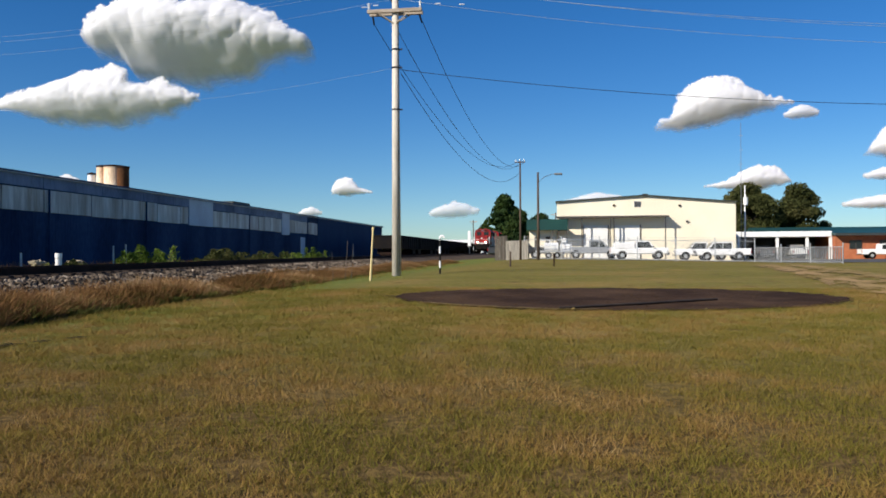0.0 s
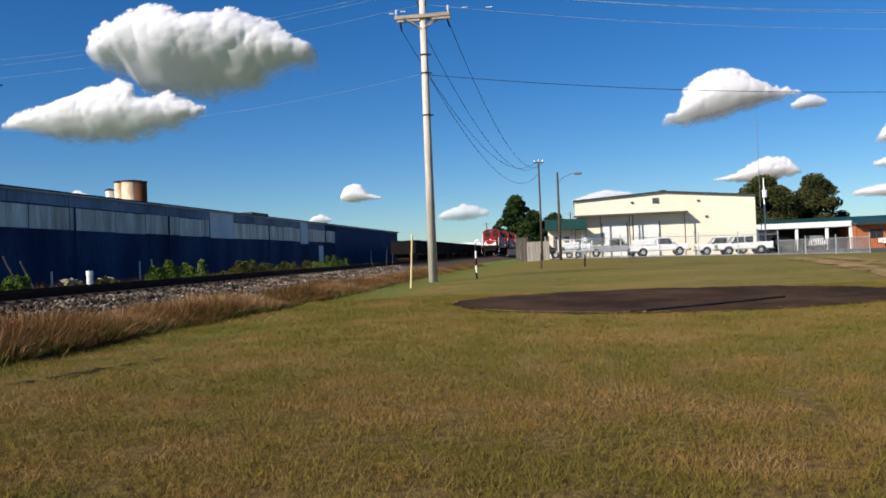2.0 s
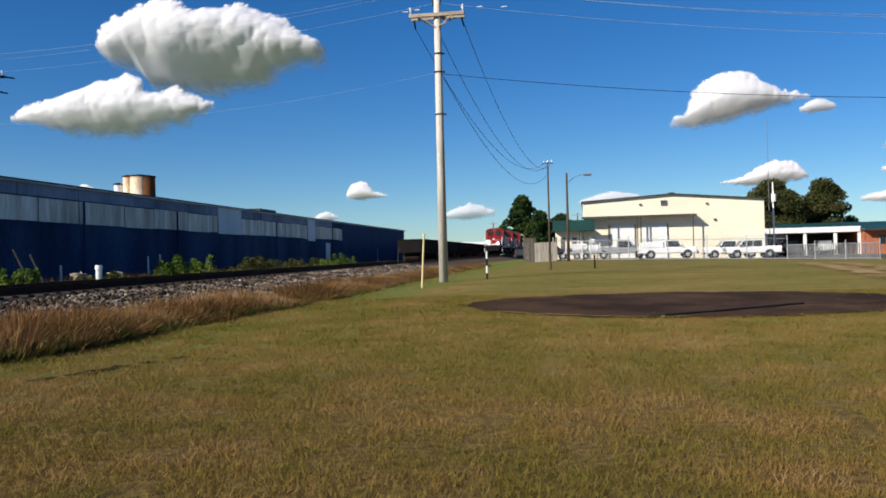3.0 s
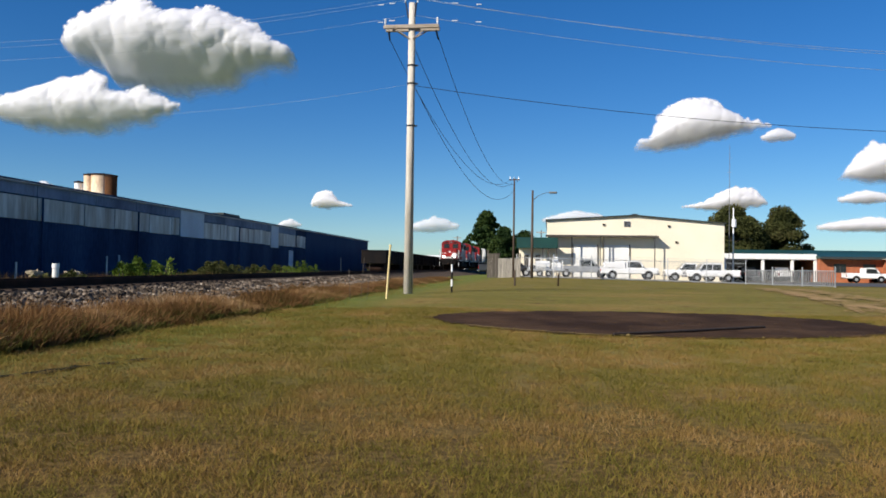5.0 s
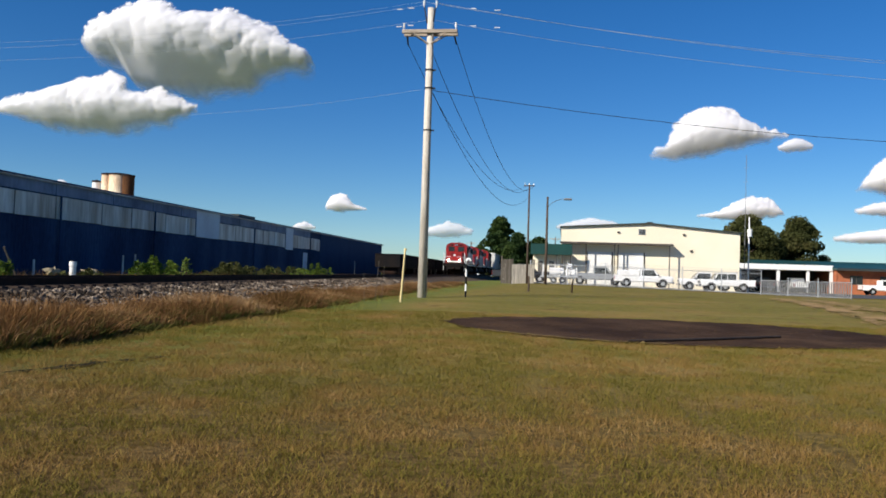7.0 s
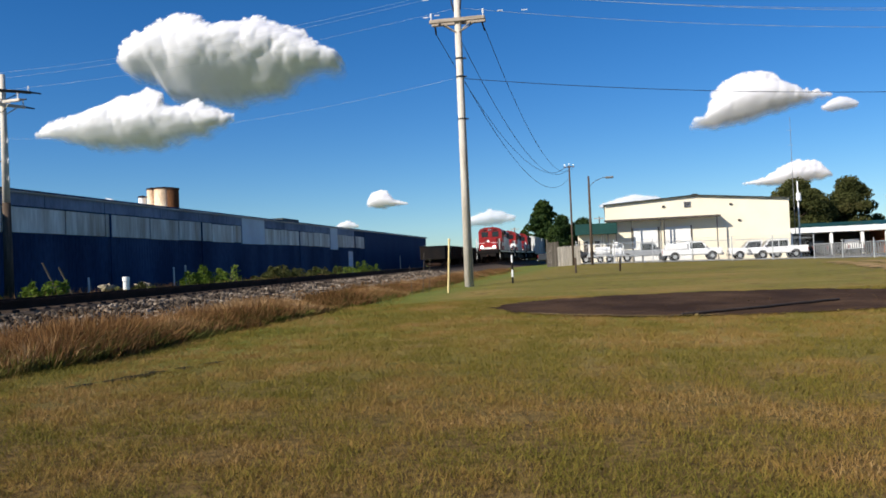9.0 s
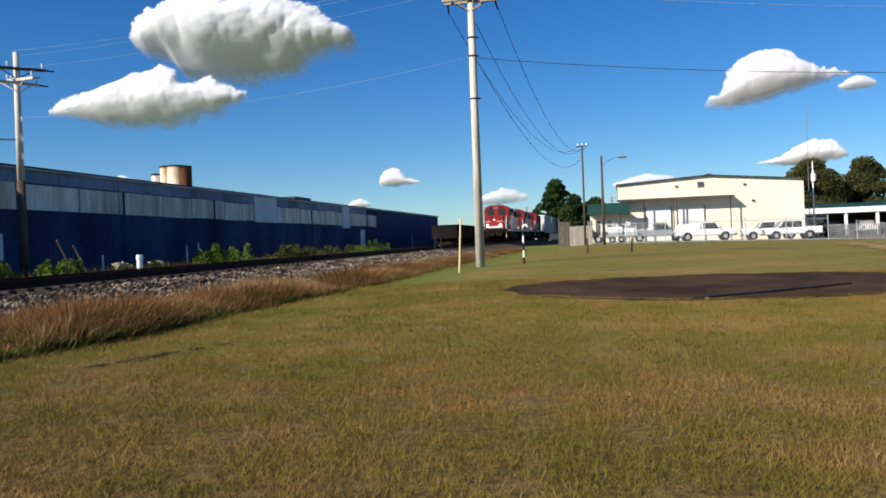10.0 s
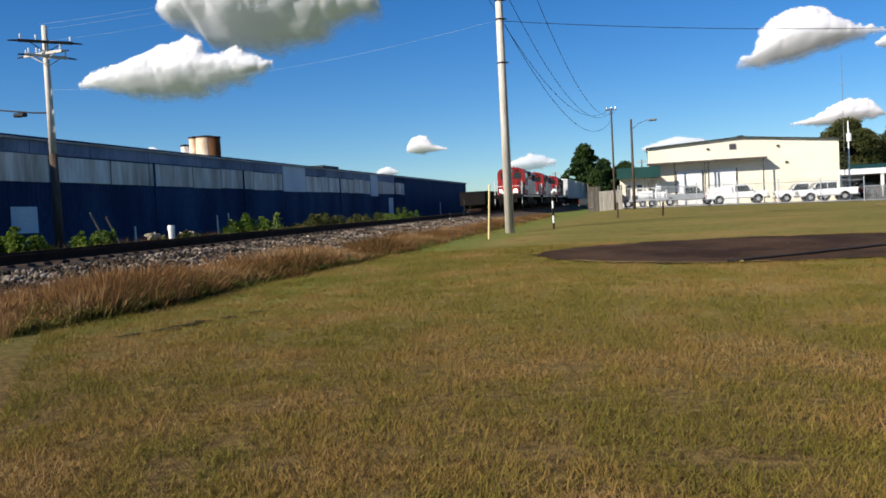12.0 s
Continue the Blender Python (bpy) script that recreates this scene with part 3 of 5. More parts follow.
for x0, x1 in ((0.95, 3.5), (4.2, 6.85)):
    d = part("roller_door", made((box, x0, WY - 0.06, 0.75, x1, WY + 0.02, 4.3)), DOOR_WHITE, ware, "white roll-up loading door")
    bm = bmesh.new()
    for z in np.arange(0.9, 4.25, 0.22):
        box(bm, x0 + 0.04, WY - 0.085, z, x1 - 0.04, WY - 0.058, z + 0.17, 0.01)
    part("door_slats", bm, DOOR_WHITE, d)
    for xx in (x0 - 0.1, x1):
        part("door_jamb", made((box, xx, WY - 0.1, 0.7, xx + 0.1, WY + 0.01, 4.42)), CANOPY, d)
vent = part("louvre_vent", made((box, 6.25, WY - 0.08, 6.33, 6.95, WY + 0.01, 6.95, 0.02)), GALV, ware, "square grey louvred vent")
for k in range(5):
    part("louvre", made((box, 6.3, WY - 0.13, 6.4 + k * 0.105, 6.9, WY - 0.07, 6.45 + k * 0.105)), CANOPY, vent)
for x, z in ((4.15, 6.52), (10.97, 6.4), (11.75, 4.7)):
    w = part("wall_lamp", made((box, x - 0.12, WY - 0.16, z - 0.09, x + 0.12, WY + 0.0, z + 0.08, 0.03)), CANOPY, ware, "small dark wall lamp")
    part("lamp_hood", made((box, x - 0.14, WY - 0.2, z + 0.07, x + 0.14, WY, z + 0.11, 0.01)), DARK_TRIM, w)
CP = 1.3
canopy = part("canopy", made((sheet, [(WY, 5.42), (WY - CP, 5.30), (WY - CP, 5.22), (WY, 5.34)], 0, WL - 0.1, 9.75)), CANOPY, ware, "brown steel loading canopy")
part("canopy_edge", made((box, WL - 0.12, WY - CP - 0.04, 5.14, 9.78, WY - CP, 5.34, 0.01)), CANOPY, canopy)
for x in (0.75, 3.75, 4.1, 9.4):
    part("canopy_post", made((box, x - 0.05, WY - CP + 0.1, 0.5, x + 0.05, WY - CP + 0.2, 5.22)), CANOPY, canopy)

annex = thing("annex", pose(0, 0, 0), "small cream annex with a green metal roof beside the warehouse", "building")
part("wall", made((box, -4.85, 91.2, 0.5, -1.95, 100, 4.0)), CREAM, annex)
part("roof", made((sheet, [(90.1, 3.95), (100.5, 3.95), (100.5, 4.1), (96, 5.0), (90.1, 4.1)], 0, -5.05, -1.95)), GREEN_ROOF, annex)
part("porch_roof", made((box, -1.95, 90.1, 3.9, -0.75, 91.95, 4.1, 0.02)), GREEN_ROOF, annex)
part("fascia", made((box, -5.07, 90.0, 3.88, -0.72, 90.1, 5.03, 0.02)), GREEN_ROOF, annex)
for x in (-2.3, -1.7, -0.85):
    part("porch_post", made((box, x - 0.05, 90.12, 0.5, x + 0.05, 90.22, 3.92)), CANOPY, annex)
for x in (-4.3, -3.1):
    part("window", made((box, x, 91.1, 2.0, x + 0.5, 91.25, 3.2, 0.02)), INSIDE, annex)

# ---- carport and brick building ----
CY = 112.0
port = thing("carport", pose(0, 0, 0), "long white open-fronted carport shed with a flat roof", "carport")
part("roof", made((box, 17.0, CY, 3.35, 32.0, CY + 8, 4.05, 0.03)), WHITE_PAINT, port)
part("back_wall", made((box, 17.0, CY + 7.8, 0.5, 32.0, CY + 8, 3.4)), INSIDE, port)
for x in (17.1, 20.6, 25.3, 28.9, 31.7):
    part("post", made((box, x, CY + 0.15, 0.5, x + 0.35, CY + 0.5, 3.4, 0.02)), WHITE_PAINT, port)
hall = thing("brick_building", pose(0, 0, 0), "single-storey red brick building with a dark green metal roof", "building")
part("wall", made((box, 32.1, CY - 1, 0.5, 75, CY + 10, 3.55)), BRICK_RED, hall)
part("roof", made((sheet, [(CY - 2.0, 3.5), (CY + 11, 3.5), (CY + 11, 3.65), (CY + 4.5, 4.3), (CY - 2.0, 3.66)], 0, 31.9, 76)), GREEN_ROOF, hall)
part("rear_roof", made((sheet, [(CY + 8.4, 3.6), (CY + 18, 3.6), (CY + 18, 3.8), (CY + 13, 4.9), (CY + 8.4, 4.05)], 0, 24.5, 60)), GREEN_ROOF, hall)
part("rear_wall", made((box, 24.8, CY + 8.6, 0.4, 59, CY + 17, 3.7)), BRICK_RED, hall)
part("fascia", made((box, 31.9, CY - 2.1, 3.42, 76, CY - 1.98, 3.72)), DARK_TRIM, hall)
part("porch_wall", made((box, 39.5, CY - 4, 0.5, 52, CY - 1, 3.5)), BRICK_RED, hall)
part("porch_gable", made((sheet, [(39.0, 3.45), (52.5, 3.45), (45.7, 4.7)], 1, CY - 4.3, CY + 2)), CREAM, hall, "cream porch gable")
for x0, yy in ((33.7, CY - 1), (37.2, CY - 1), (41.6, CY - 4), (46.0, CY - 4)):
    wnd = part("window", made((box, x0, yy - 0.06, 1.75, x0 + 1.5, yy + 0.02, 2.85, 0.02)), CANOPY, hall)
    for q in (0, 1):
        part("pane", made((box, x0 + 0.08 + q * 0.72, yy - 0.075, 1.83, x0 + 0.7 + q * 0.72, yy - 0.055, 2.77)), GLASS, wnd)


# ---- trees ----
def tree(x, y, height, crown_from, radius, leaf, label, conifer=False, seed=1, leaves=5200, leaf_size=0.28):
    r = np.random.default_rng(seed)
    t = thing("tree", pose(x, y, gz(x, y)), label, "tree")
    trunk = bmesh.new()
    rod(trunk, (0, 0, -0.2), (0, 0, height * 0.8), height * 0.028, height * 0.008, 10)
    clumps = []
    for k in range(110 if conifer else 70):
        u = r.random()
        z = crown_from + (height - crown_from) * u
        if conifer:
            spread_r = radius * (1 - u) ** 0.6 * (0.25 + 0.85 * r.random())
        else:
            spread_r = radius * math.sqrt(max(0.05, 1 - (2 * u - 0.85) ** 2)) * r.uniform(0.25, 1.0)
        a = r.uniform(0, 2 * math.pi)
        c = np.array((math.cos(a) * spread_r, math.sin(a) * spread_r, z))
        clumps.append((c, radius * (r.uniform(0.12, 0.24) if conifer else r.uniform(0.2, 0.38))))
        if k % 3 == 0:
            rod(trunk, (0, 0, max(0.6, z - spread_r * 0.7)), tuple(c), height * 0.010, height * 0.003, 5)
    part("trunk", trunk, BARK, t)
    which = r.integers(0, len(clumps), leaves)
    mid = np.array([clumps[w][0] for w in which])
    size = np.array([clumps[w][1] for w in which])
    way = r.normal(size=(leaves, 3))
    way /= np.linalg.norm(way, axis=1)[:, None]
    p = mid + way * (size * r.random(leaves) ** 0.4)[:, None] * (1.15, 1.15, 0.8)
    a, b = r.normal(size=(leaves, 3)), r.normal(size=(leaves, 3))
    a *= leaf_size * r.uniform(0.5, 1.3, leaves)[:, None] / np.linalg.norm(a, axis=1)[:, None]
    b *= leaf_size * r.uniform(0.4, 1.0, leaves)[:, None] / np.linalg.norm(b, axis=1)[:, None]
    verts = np.concatenate([p - a, p + b, p + a, p - b])
    i = np.arange(leaves)
    raw("crown", verts, np.stack([i, i + leaves, i + 2 * leaves, i + 3 * leaves], 1), leaf, t)
    return t


tree(-26.5, 330, 22.5, 2.0, 9.5, PINE_LEAF, "tall dark green pine with an uneven crown", True, 3, 22000, 0.6)
tree(-35.0, 335, 12.5, 2.0, 5.0, PINE_LEAF, "smaller dark pine beside the tall one", True, 5, 7000, 0.5)
tree(-11.6, 182, 9.6, 0.8, 4.4, PINE_LEAF, "broad dark evergreen beside the railway", True, 4, 26000, 0.24)
tree(-7.6, 186, 8.6, 0.6, 4.6, PINE_LEAF, "lower dark evergreen beside the broad one", False, 14, 24000, 0.24)
tree(26.6, 137, 10.6, 0.8, 5.6, OAK_LEAF, "large dense dark green broadleaf tree behind the carport", False, 6, 60000, 0.2)
tree(34.6, 137, 10.4, 0.8, 4.4, OAK_LEAF, "tall dense broadleaf tree behind the brick building", False, 7, 46000, 0.2)
tree(22.6, 139, 8.4, 0.8, 3.2, OAK_LEAF, "dark broadleaf tree behind the warehouse", False, 8, 22000, 0.2)


def weed_clump(x, y, height, radius, count, mat, label, name="shrub", base=None):
    k = int(count * 2.6)
    b = gz(x, y) if base is None else base
    stems = int(6 + 5 * radius)
    foot = rng.normal(0, radius * 0.5, (stems, 2))
    tall = height * rng.uniform(0.45, 1.15, stems)
    which = rng.integers(0, stems, k)
    up = rng.random(k) ** 0.8
    wide = 0.05 + 0.3 * radius * (1 - up) ** 0.7
    xs, ys = x + foot[which, 0] + wide * rng.normal(0, 0.7, k), y + foot[which, 1] + wide * rng.normal(0, 0.7, k)
    z = b + tall[which] * up
    a, c = rng.normal(size=(k, 3)), rng.normal(size=(k, 3))
    s = 0.095
    p = np.stack([xs, ys, z], 1)
    a *= s / np.linalg.norm(a, axis=1)[:, None]
    c *= s * 0.6 / np.linalg.norm(c, axis=1)[:, None]
    t = thing(name, pose(x, y, b), label, "shrub", "weeds along the factory wall")
    i = np.arange(k)
    verts = np.concatenate([p - a, p + c, p + a, p - c]) - (x, y, b)
    raw("leaves", verts, np.stack([i, i + k, i + 2 * k, i + 3 * k], 1), mat, t)
    bm = bmesh.new()
    for u, rise in zip(foot, tall):
        rod(bm, (u[0] * 0.6, u[1] * 0.6, -0.1), (u[0], u[1], rise * 0.9), 0.02, 0.008, 5)
    part("stems", bm, BARK, t)


for x, y, h, r, k, mt in ((-27.0, 29.4, 2.2, 0.7, 420, GREEN_WEED), (-26.6, 30.4, 1.3, 0.6, 200, GREEN_WEED), (-26.0, 32.7, 1.3, 0.7, 240, GREEN_WEED), (-26.0, 34.0, 1.4, 0.5, 160, GREEN_WEED), (-25.0, 45.6, 1.5, 1.2, 420, GREEN_WEED), (-25.0, 47.2, 1.9, 1.2, 520, GREEN_WEED),
                          (-26.0, 58.0, 1.7, 1.7, 700, OAK_LEAF), (-26.0, 61.0, 1.8, 1.8, 800, OAK_LEAF), (-26.0, 64.5, 1.5, 1.8, 600, OAK_LEAF), (-26.0, 70.0, 1.5, 2.0, 520, OAK_LEAF), (-26.0, 74.0, 1.6, 1.8, 500, GREEN_WEED),
                          (-26.0, 81.3, 2.1, 1.4, 520, GREEN_WEED), (-24.6, 38.6, 0.9, 0.8, 160, OAK_LEAF), (-26, 52, 0.8, 1.4, 200, OAK_LEAF)):
    weed_clump(-1.5 + (x + 1.5) * 0.87, y * 0.87, h * 0.58, r * 0.8, k, mt, "leafy green weed bush growing by the factory wall")

# dry weeds on the bank in tufts, and thin weeds past the track
def tufts(name, count, blades, x_of, y0, y1, power, height, mat, label, seed, wide=0.006, fan=0.55):
    r = np.random.default_rng(seed)
    y = y0 + (y1 - y0) * r.random(count) ** power
    d = x_of(r, y)
    x = track_x(y) + d
    big = np.array([0.5 + 0.75 * max(0.0, 0.55 + noise.noise(Vector((a * 0.55, b * 0.33, 5)))) for a, b in zip(x, y)])
    base = ground_z(x, y) + np.interp(d, [1.5, 3.0, 4.6], [0.26, 0.12, 0.0])
    h = height * big * r.uniform(0.6, 1.2, count) * np.interp(y, [4, 12, 30], [1.25, 1.1, 0.8]) * np.interp(d - lawn_edge(y), [-3.5, -1.9, -0.7, 0.0], [0.5, 1.1, 1.05, 0.5])
    k = np.repeat(np.arange(count), blades)
    n_all = len(k)
    a = r.uniform(0, 2 * np.pi, n_all)
    out = np.abs(r.normal(0, fan, n_all)) * h[k]
    root = np.stack([x[k] + np.cos(a) * out * 0.3, y[k] + np.sin(a) * out * 0.3, base[k] - 0.02], 1)
    bend = np.stack([np.cos(a) * out * 0.45, np.sin(a) * out * 0.45, h[k] * r.uniform(0.45, 0.7, n_all)], 1)
    tip = np.stack([np.cos(a) * out * 1.1, np.sin(a) * out * 1.1, h[k] * r.uniform(0.7, 1.15, n_all)], 1)
    turn = r.uniform(0, 2 * np.pi, n_all)
    side = np.stack([np.cos(turn), np.sin(turn), np.zeros(n_all)], 1) * (wide * r.uniform(0.6, 1.6, n_all))[:, None]
    verts = np.concatenate([root - side, root + side, root + bend + side, root + bend - side, root + tip])
    i = np.arange(n_all)
    faces = [tuple(q) for q in np.stack([i, i + n_all, i + 2 * n_all, i + 3 * n_all], 1)] + [tuple(q) for q in np.stack([i + 3 * n_all, i + 2 * n_all, i + 4 * n_all], 1)]
    tagged(raw(name, verts, faces, mat), label, "weeds", kind="stuff")


tufts("dry_weeds", 4600, 34, lambda r, y: lawn_edge(y) - np.interp(y, [5, 12, 30], [1.9, 2.0, 1.9]) * r.beta(1.2, 1.4, len(y)) + 0.12 * np.sin(y * 1.9), 3, 60, 1.5, 0.33, DRY_WEED, "dry orange-brown weeds in tufts along the ballast", 21, 0.0056, 0.55)
tufts("sparse_weeds", 900, 12, lambda r, y: 2.6 + 2.4 * r.random(len(y)), 4, 55, 1.5, 0.2, DRY_WEED, "sparse dry weeds growing in the ballast", 22, 0.005)
tufts("edge_weeds", 1500, 22, lambda r, y: lawn_edge(y) - 0.9 * r.random(len(y)) ** 1.6, 4, 60, 1.5, 0.26, EDGE_GREEN, "low green weeds at the foot of the dry ones", 23, 0.007, 0.8)
ex, ey = spread(9000, 0, 1, 4, 60, 1.6)
ex = track_x(ey) + lawn_edge(ey) + 0.15 + 0.3 * rng.standard_normal(len(ey)) + 0.3 * np.sin(ey * 0.7)
scatter_blades("edge_grass", ex, ey, 0.08, 0.005, BLADE, 0.5, "longer green grass along the lawn's edge")
fx, fy = spread(14000, -29.5, -17.5, 15, 130, 0.9)
scatter_blades("far_weeds", fx, fy, 0.45, 0.014, DRY_WEED, 0.4, "sparse dry weeds between the track and the factory")


# ---- poles and wires ----
def cable(name, a, b, sag, r, mat, label):
    a, b = Vector(a), Vector(b)
    pts = [a.lerp(b, k / 24) - Vector((0, 0, sag * 4 * (k / 24) * (1 - k / 24))) for k in range(25)]
    bm = bmesh.new()
    tube(bm, pts, r, 5)
    tagged(part(name, bm, mat), label, "cable", "overhead cables")


def insulator(parent, x, y, z, down=False):
    s = -1 if down else 1
    bm = bmesh.new()
    rod(bm, (x, y, z), (x, y, z + s * 0.1), 0.02, 0.02, 6)
    for q in range(3):
        rod(bm, (x, y, z + s * (0.08 + q * 0.06)), (x, y, z + s * (0.12 + q * 0.06)), 0.045, 0.035, 8)
    return part("insulator", bm, PORCELAIN, parent)


def crossarm(parent, z, half, turn, y=-0.16, mat=None):
    m = pose(0, 0, z, 0, 0, turn)
    arm = part("crossarm", made((box, -half, y - 0.055, -0.065, half, y + 0.055, 0.065, 0.01)), mat or ARM_WOOD, parent, "", m)
    for s in (-1, 1):
        part("brace", made((rod, (s * 0.62 * half / 1.0, y - 0.07, -0.04), (s * 0.06, -0.12, -0.42), 0.022, 0.022, 6)), mat or ARM_WOOD, arm)
    return arm


PX, PY, PZ = -6.42, 29.57, gz(-6.42, 29.57)
main = thing("utility_pole", pose(PX, PY, PZ), "tall pale weathered wooden utility pole with a crossarm", "utility pole")
top = 10.98 - PZ
part("pole", made((rod, (0, 0, -0.4), (0, 0, top), 0.165, 0.115, 18)), POLE_WOOD, main, "", None, True)
arm = crossarm(main, 10.1 - PZ, 0.99, 0)
crossarm(main, 10.08 - PZ, 0.97, 0, 0.16)
for s in (-0.85, 0.85):
    part("strain_insulator", made((rod, (s, 0.1, -0.08), (s * 1.04, 0.45, -0.3), 0.035, 0.03, 8)), CABLE, arm)
for s in (-0.93, 0.93):
    insulator(arm, s, -0.16, 0.06)
part("bracket", made((rod, (-0.12, -0.05, top - 0.55), (-0.24, -0.05, top + 0.05), 0.03, 0.02, 6)), CABLE, main)
part("bracket", made((rod, (0.1, -0.05, top - 0.5), (0.17, -0.05, top + 0.02), 0.03, 0.02, 6)), CABLE, main)
insulator(main, -0.25, -0.05, top + 0.02)
insulator(main, 0.2, -0.05, top)
for z in (8.1, 8.75, 6.6):
    part("clamp", made((rod, (0, 0, z - PZ - 0.025), (0, 0, z - PZ + 0.025), 0.148, 0.148, 14), (box, 0.1, -0.03, z - PZ - 0.025, 0.24, 0.03, z - PZ + 0.025)), CABLE, main)
part("ground_wire", made((rod, (0.14, -0.12, 0.2), (0.1, -0.09, top - 0.5), 0.008, 0.008, 5)), CABLE, main)

LX, LY = -28.0, 33.5
lz = gz(LX, LY)
lpole = thing("utility_pole", pose(LX, LY, lz), "wooden utility pole with crossarms, darker below", "utility pole")
part("pole", made((rod, (0, 0, 4.4), (0, 0, 10.9 - lz), 0.165, 0.12, 14)), POLE_WOOD, lpole, "", None, True)
part("darker_base", made((rod, (0, 0, -0.4), (0, 0, 4.42), 0.21, 0.175, 14)), DARK_WOOD, lpole, "darker lower half", None, True)
for z, tu, half, mt in ((10.15 - lz, 46, 1.15, DARK_WOOD), (9.62 - lz, -8, 1.15, POLE_WOOD), (9.5 - lz, 60, 0.9, POLE_WOOD)):
    a = crossarm(lpole, z, half, tu, -0.16, mt)
    for s in (-0.9, -0.35, 0.9):
        insulator(a, s * half, -0.16, 0.06)
    for s in (-1, 1):
        part("strain_insulator", made((rod, (s * half, -0.16, 0), (s * (half + 0.4), -0.2, -0.03), 0.045, 0.03, 8)), CABLE, a)
for z in (8.0, 7.1, 6.3):
    insulator(lpole, 0.25, -0.1, z - lz, True)
lamp_arm = part("lamp_arm", made((tube, [(0, 0, 6.28), (-0.8, -0.1, 6.33), (-1.7, -0.2, 6.45), (-2.9, -0.3, 6.62)], 0.04, 6)), CABLE, lpole)
part("lamp_head", made((box, -1.75, -0.35, 6.17, -1.15, -0.05, 6.36, 0.05)), CABLE, lamp_arm)

RXP, RYP = 36.0, 38.0
for dx, dz, zl in ((-0.25, 11.2, 11.0), (0.2, 11.15, 10.75), (0.0, 10.55, 10.2)):
    cable("overhead_cable", (PX + dx, PY - 0.05, dz), (LX + dx, LY, zl), 0.35, 0.0032, BARE_CABLE, "bare aluminium overhead cable")
    cable("overhead_cable", (PX + dx, PY - 0.05, dz), (RXP + dx, RYP, zl), 1.35, 0.007, BARE_CABLE, "bare aluminium overhead cable")
for k, (dz, zl) in enumerate(((11.12, 10.9), (10.5, 10.1))):
    for s, ex_, ey_ in ((-1, LX, LY), (1, RXP, RYP)):
        for f in (0.035, 0.055):
            p = Vector((PX, PY, dz)).lerp(Vector((ex_, ey_, zl)), f)
            ob = part("cable_damper", made((rod, (-0.1, 0, 0), (0.1, 0, 0), 0.018, 0.018, 6)), PORCELAIN, None, "", Matrix.Translation(p - Vector((0, 0, 0.06 + 0.5 * f))))
            tagged(ob, "small white sleeve on an overhead cable", "cable sleeve")
cable("telephone_cable", (PX, PY, 8.1), (LX, LY, 8.0), 0.6, 0.003, BARE_CABLE, "thin pale telephone cable")
cable("telephone_cable", (PX, PY, 8.05), (RXP, RYP, 8.3), 1.35, 0.011, CABLE, "thin dark telephone cable")
FX, FY = -4.57, 71.2
for (dx, z0), (ddx, z1) in zip(((-0.9, 9.85), (0.02, 9.5), (0.9, 9.85), (0.1, 8.0)), ((-0.35, 9.1), (0, 9.0), (0.35, 9.1), (0, 8.3))):
    cable("service_cable", (PX + dx, PY + 0.4, z0), (FX + ddx, FY, z1), 2.1, 0.012, CABLE, "dark sagging service cable")


def plain_pole(name, x, y, top, r, mat, label, arms=0, category="utility pole"):
    z = gz(x, y)
    t = thing(name, pose(x, y, z), label, category)
    part("pole", made((rod, (0, 0, -0.3), (0, 0, top - z), r, r * 0.65, 12)), mat, t, "", None, True)
    for k in range(arms):
        crossarm(t, top - z - 0.35 - 0.8 * k, 0.9, 0, -0.1)
    return t


far = plain_pole("utility_pole", FX, FY, 9.25, 0.1, DARK_WOOD, "slim dark wooden utility pole at the yard fence")
for s in (-0.35, 0, 0.35):
    insulator(far, s, 0, 8.25)
part("crossbar", made((box, -0.45, -0.05, 8.2, 0.45, 0.05, 8.28)), DARK_WOOD, far)
light = plain_pole("street_lamp", -2.95, 68.0, 7.95, 0.12, DARK_WOOD, "dark wooden street lamp pole with a curved arm", 0, "street lamp")
z = 7.75 - gz(-2.95, 68)
la = part("lamp_arm", made((tube, [(0.05, 0, z - 0.6), (0.5, 0, z - 0.2), (1.1, 0, z + 0.02), (1.4, 0, z + 0.02)], 0.022, 6)), CANOPY, light)
part("lamp_head", made((box, 1.3, -0.14, z - 0.06, 1.95, 0.14, z + 0.1, 0.05)), SLAT, la, "grey cobra-head lamp")
plain_pole("utility_pole", -3.2, 150, 8.6, 0.13, DARK_WOOD, "distant wooden utility pole with a crossarm", 1)
plain_pole("utility_pole", -22.6, 190, 9.0, 0.16, DARK_WOOD, "distant wooden utility pole by the track", 1)
mast = plain_pole("utility_pole", 18.05, 94.2, 8.6, 0.09, WHITE_PAINT, "pale pole with a transformer beside the warehouse", 0)
mz = gz(18.05, 94.2)
tr = part("transformer", made((rod, (0, -0.35, 6.5 - mz), (0, -0.35, 7.3 - mz), 0.24, 0.24, 14)), WHITE_PAINT, mast, "white cylindrical transformer")
part("bushing", made((rod, (0, -0.35, 7.35 - mz), (0, -0.35, 7.6 - mz), 0.05, 0.03, 8)), PORCELAIN, tr)
aerial = thing("radio_mast", pose(18.2, 97, gz(18.2, 97)), "thin grey radio mast standing behind the pale pole", "antenna")
part("mast", made((rod, (0, 0, 0), (0, 0, 15.2), 0.045, 0.02, 8)), SLAT, aerial)
for k in range(4):
    part("dipole", made((rod, (-0.25, 0, 9 + k * 1.6), (0.25, 0, 9 + k * 1.6), 0.015, 0.015, 5)), GALV, aerial)


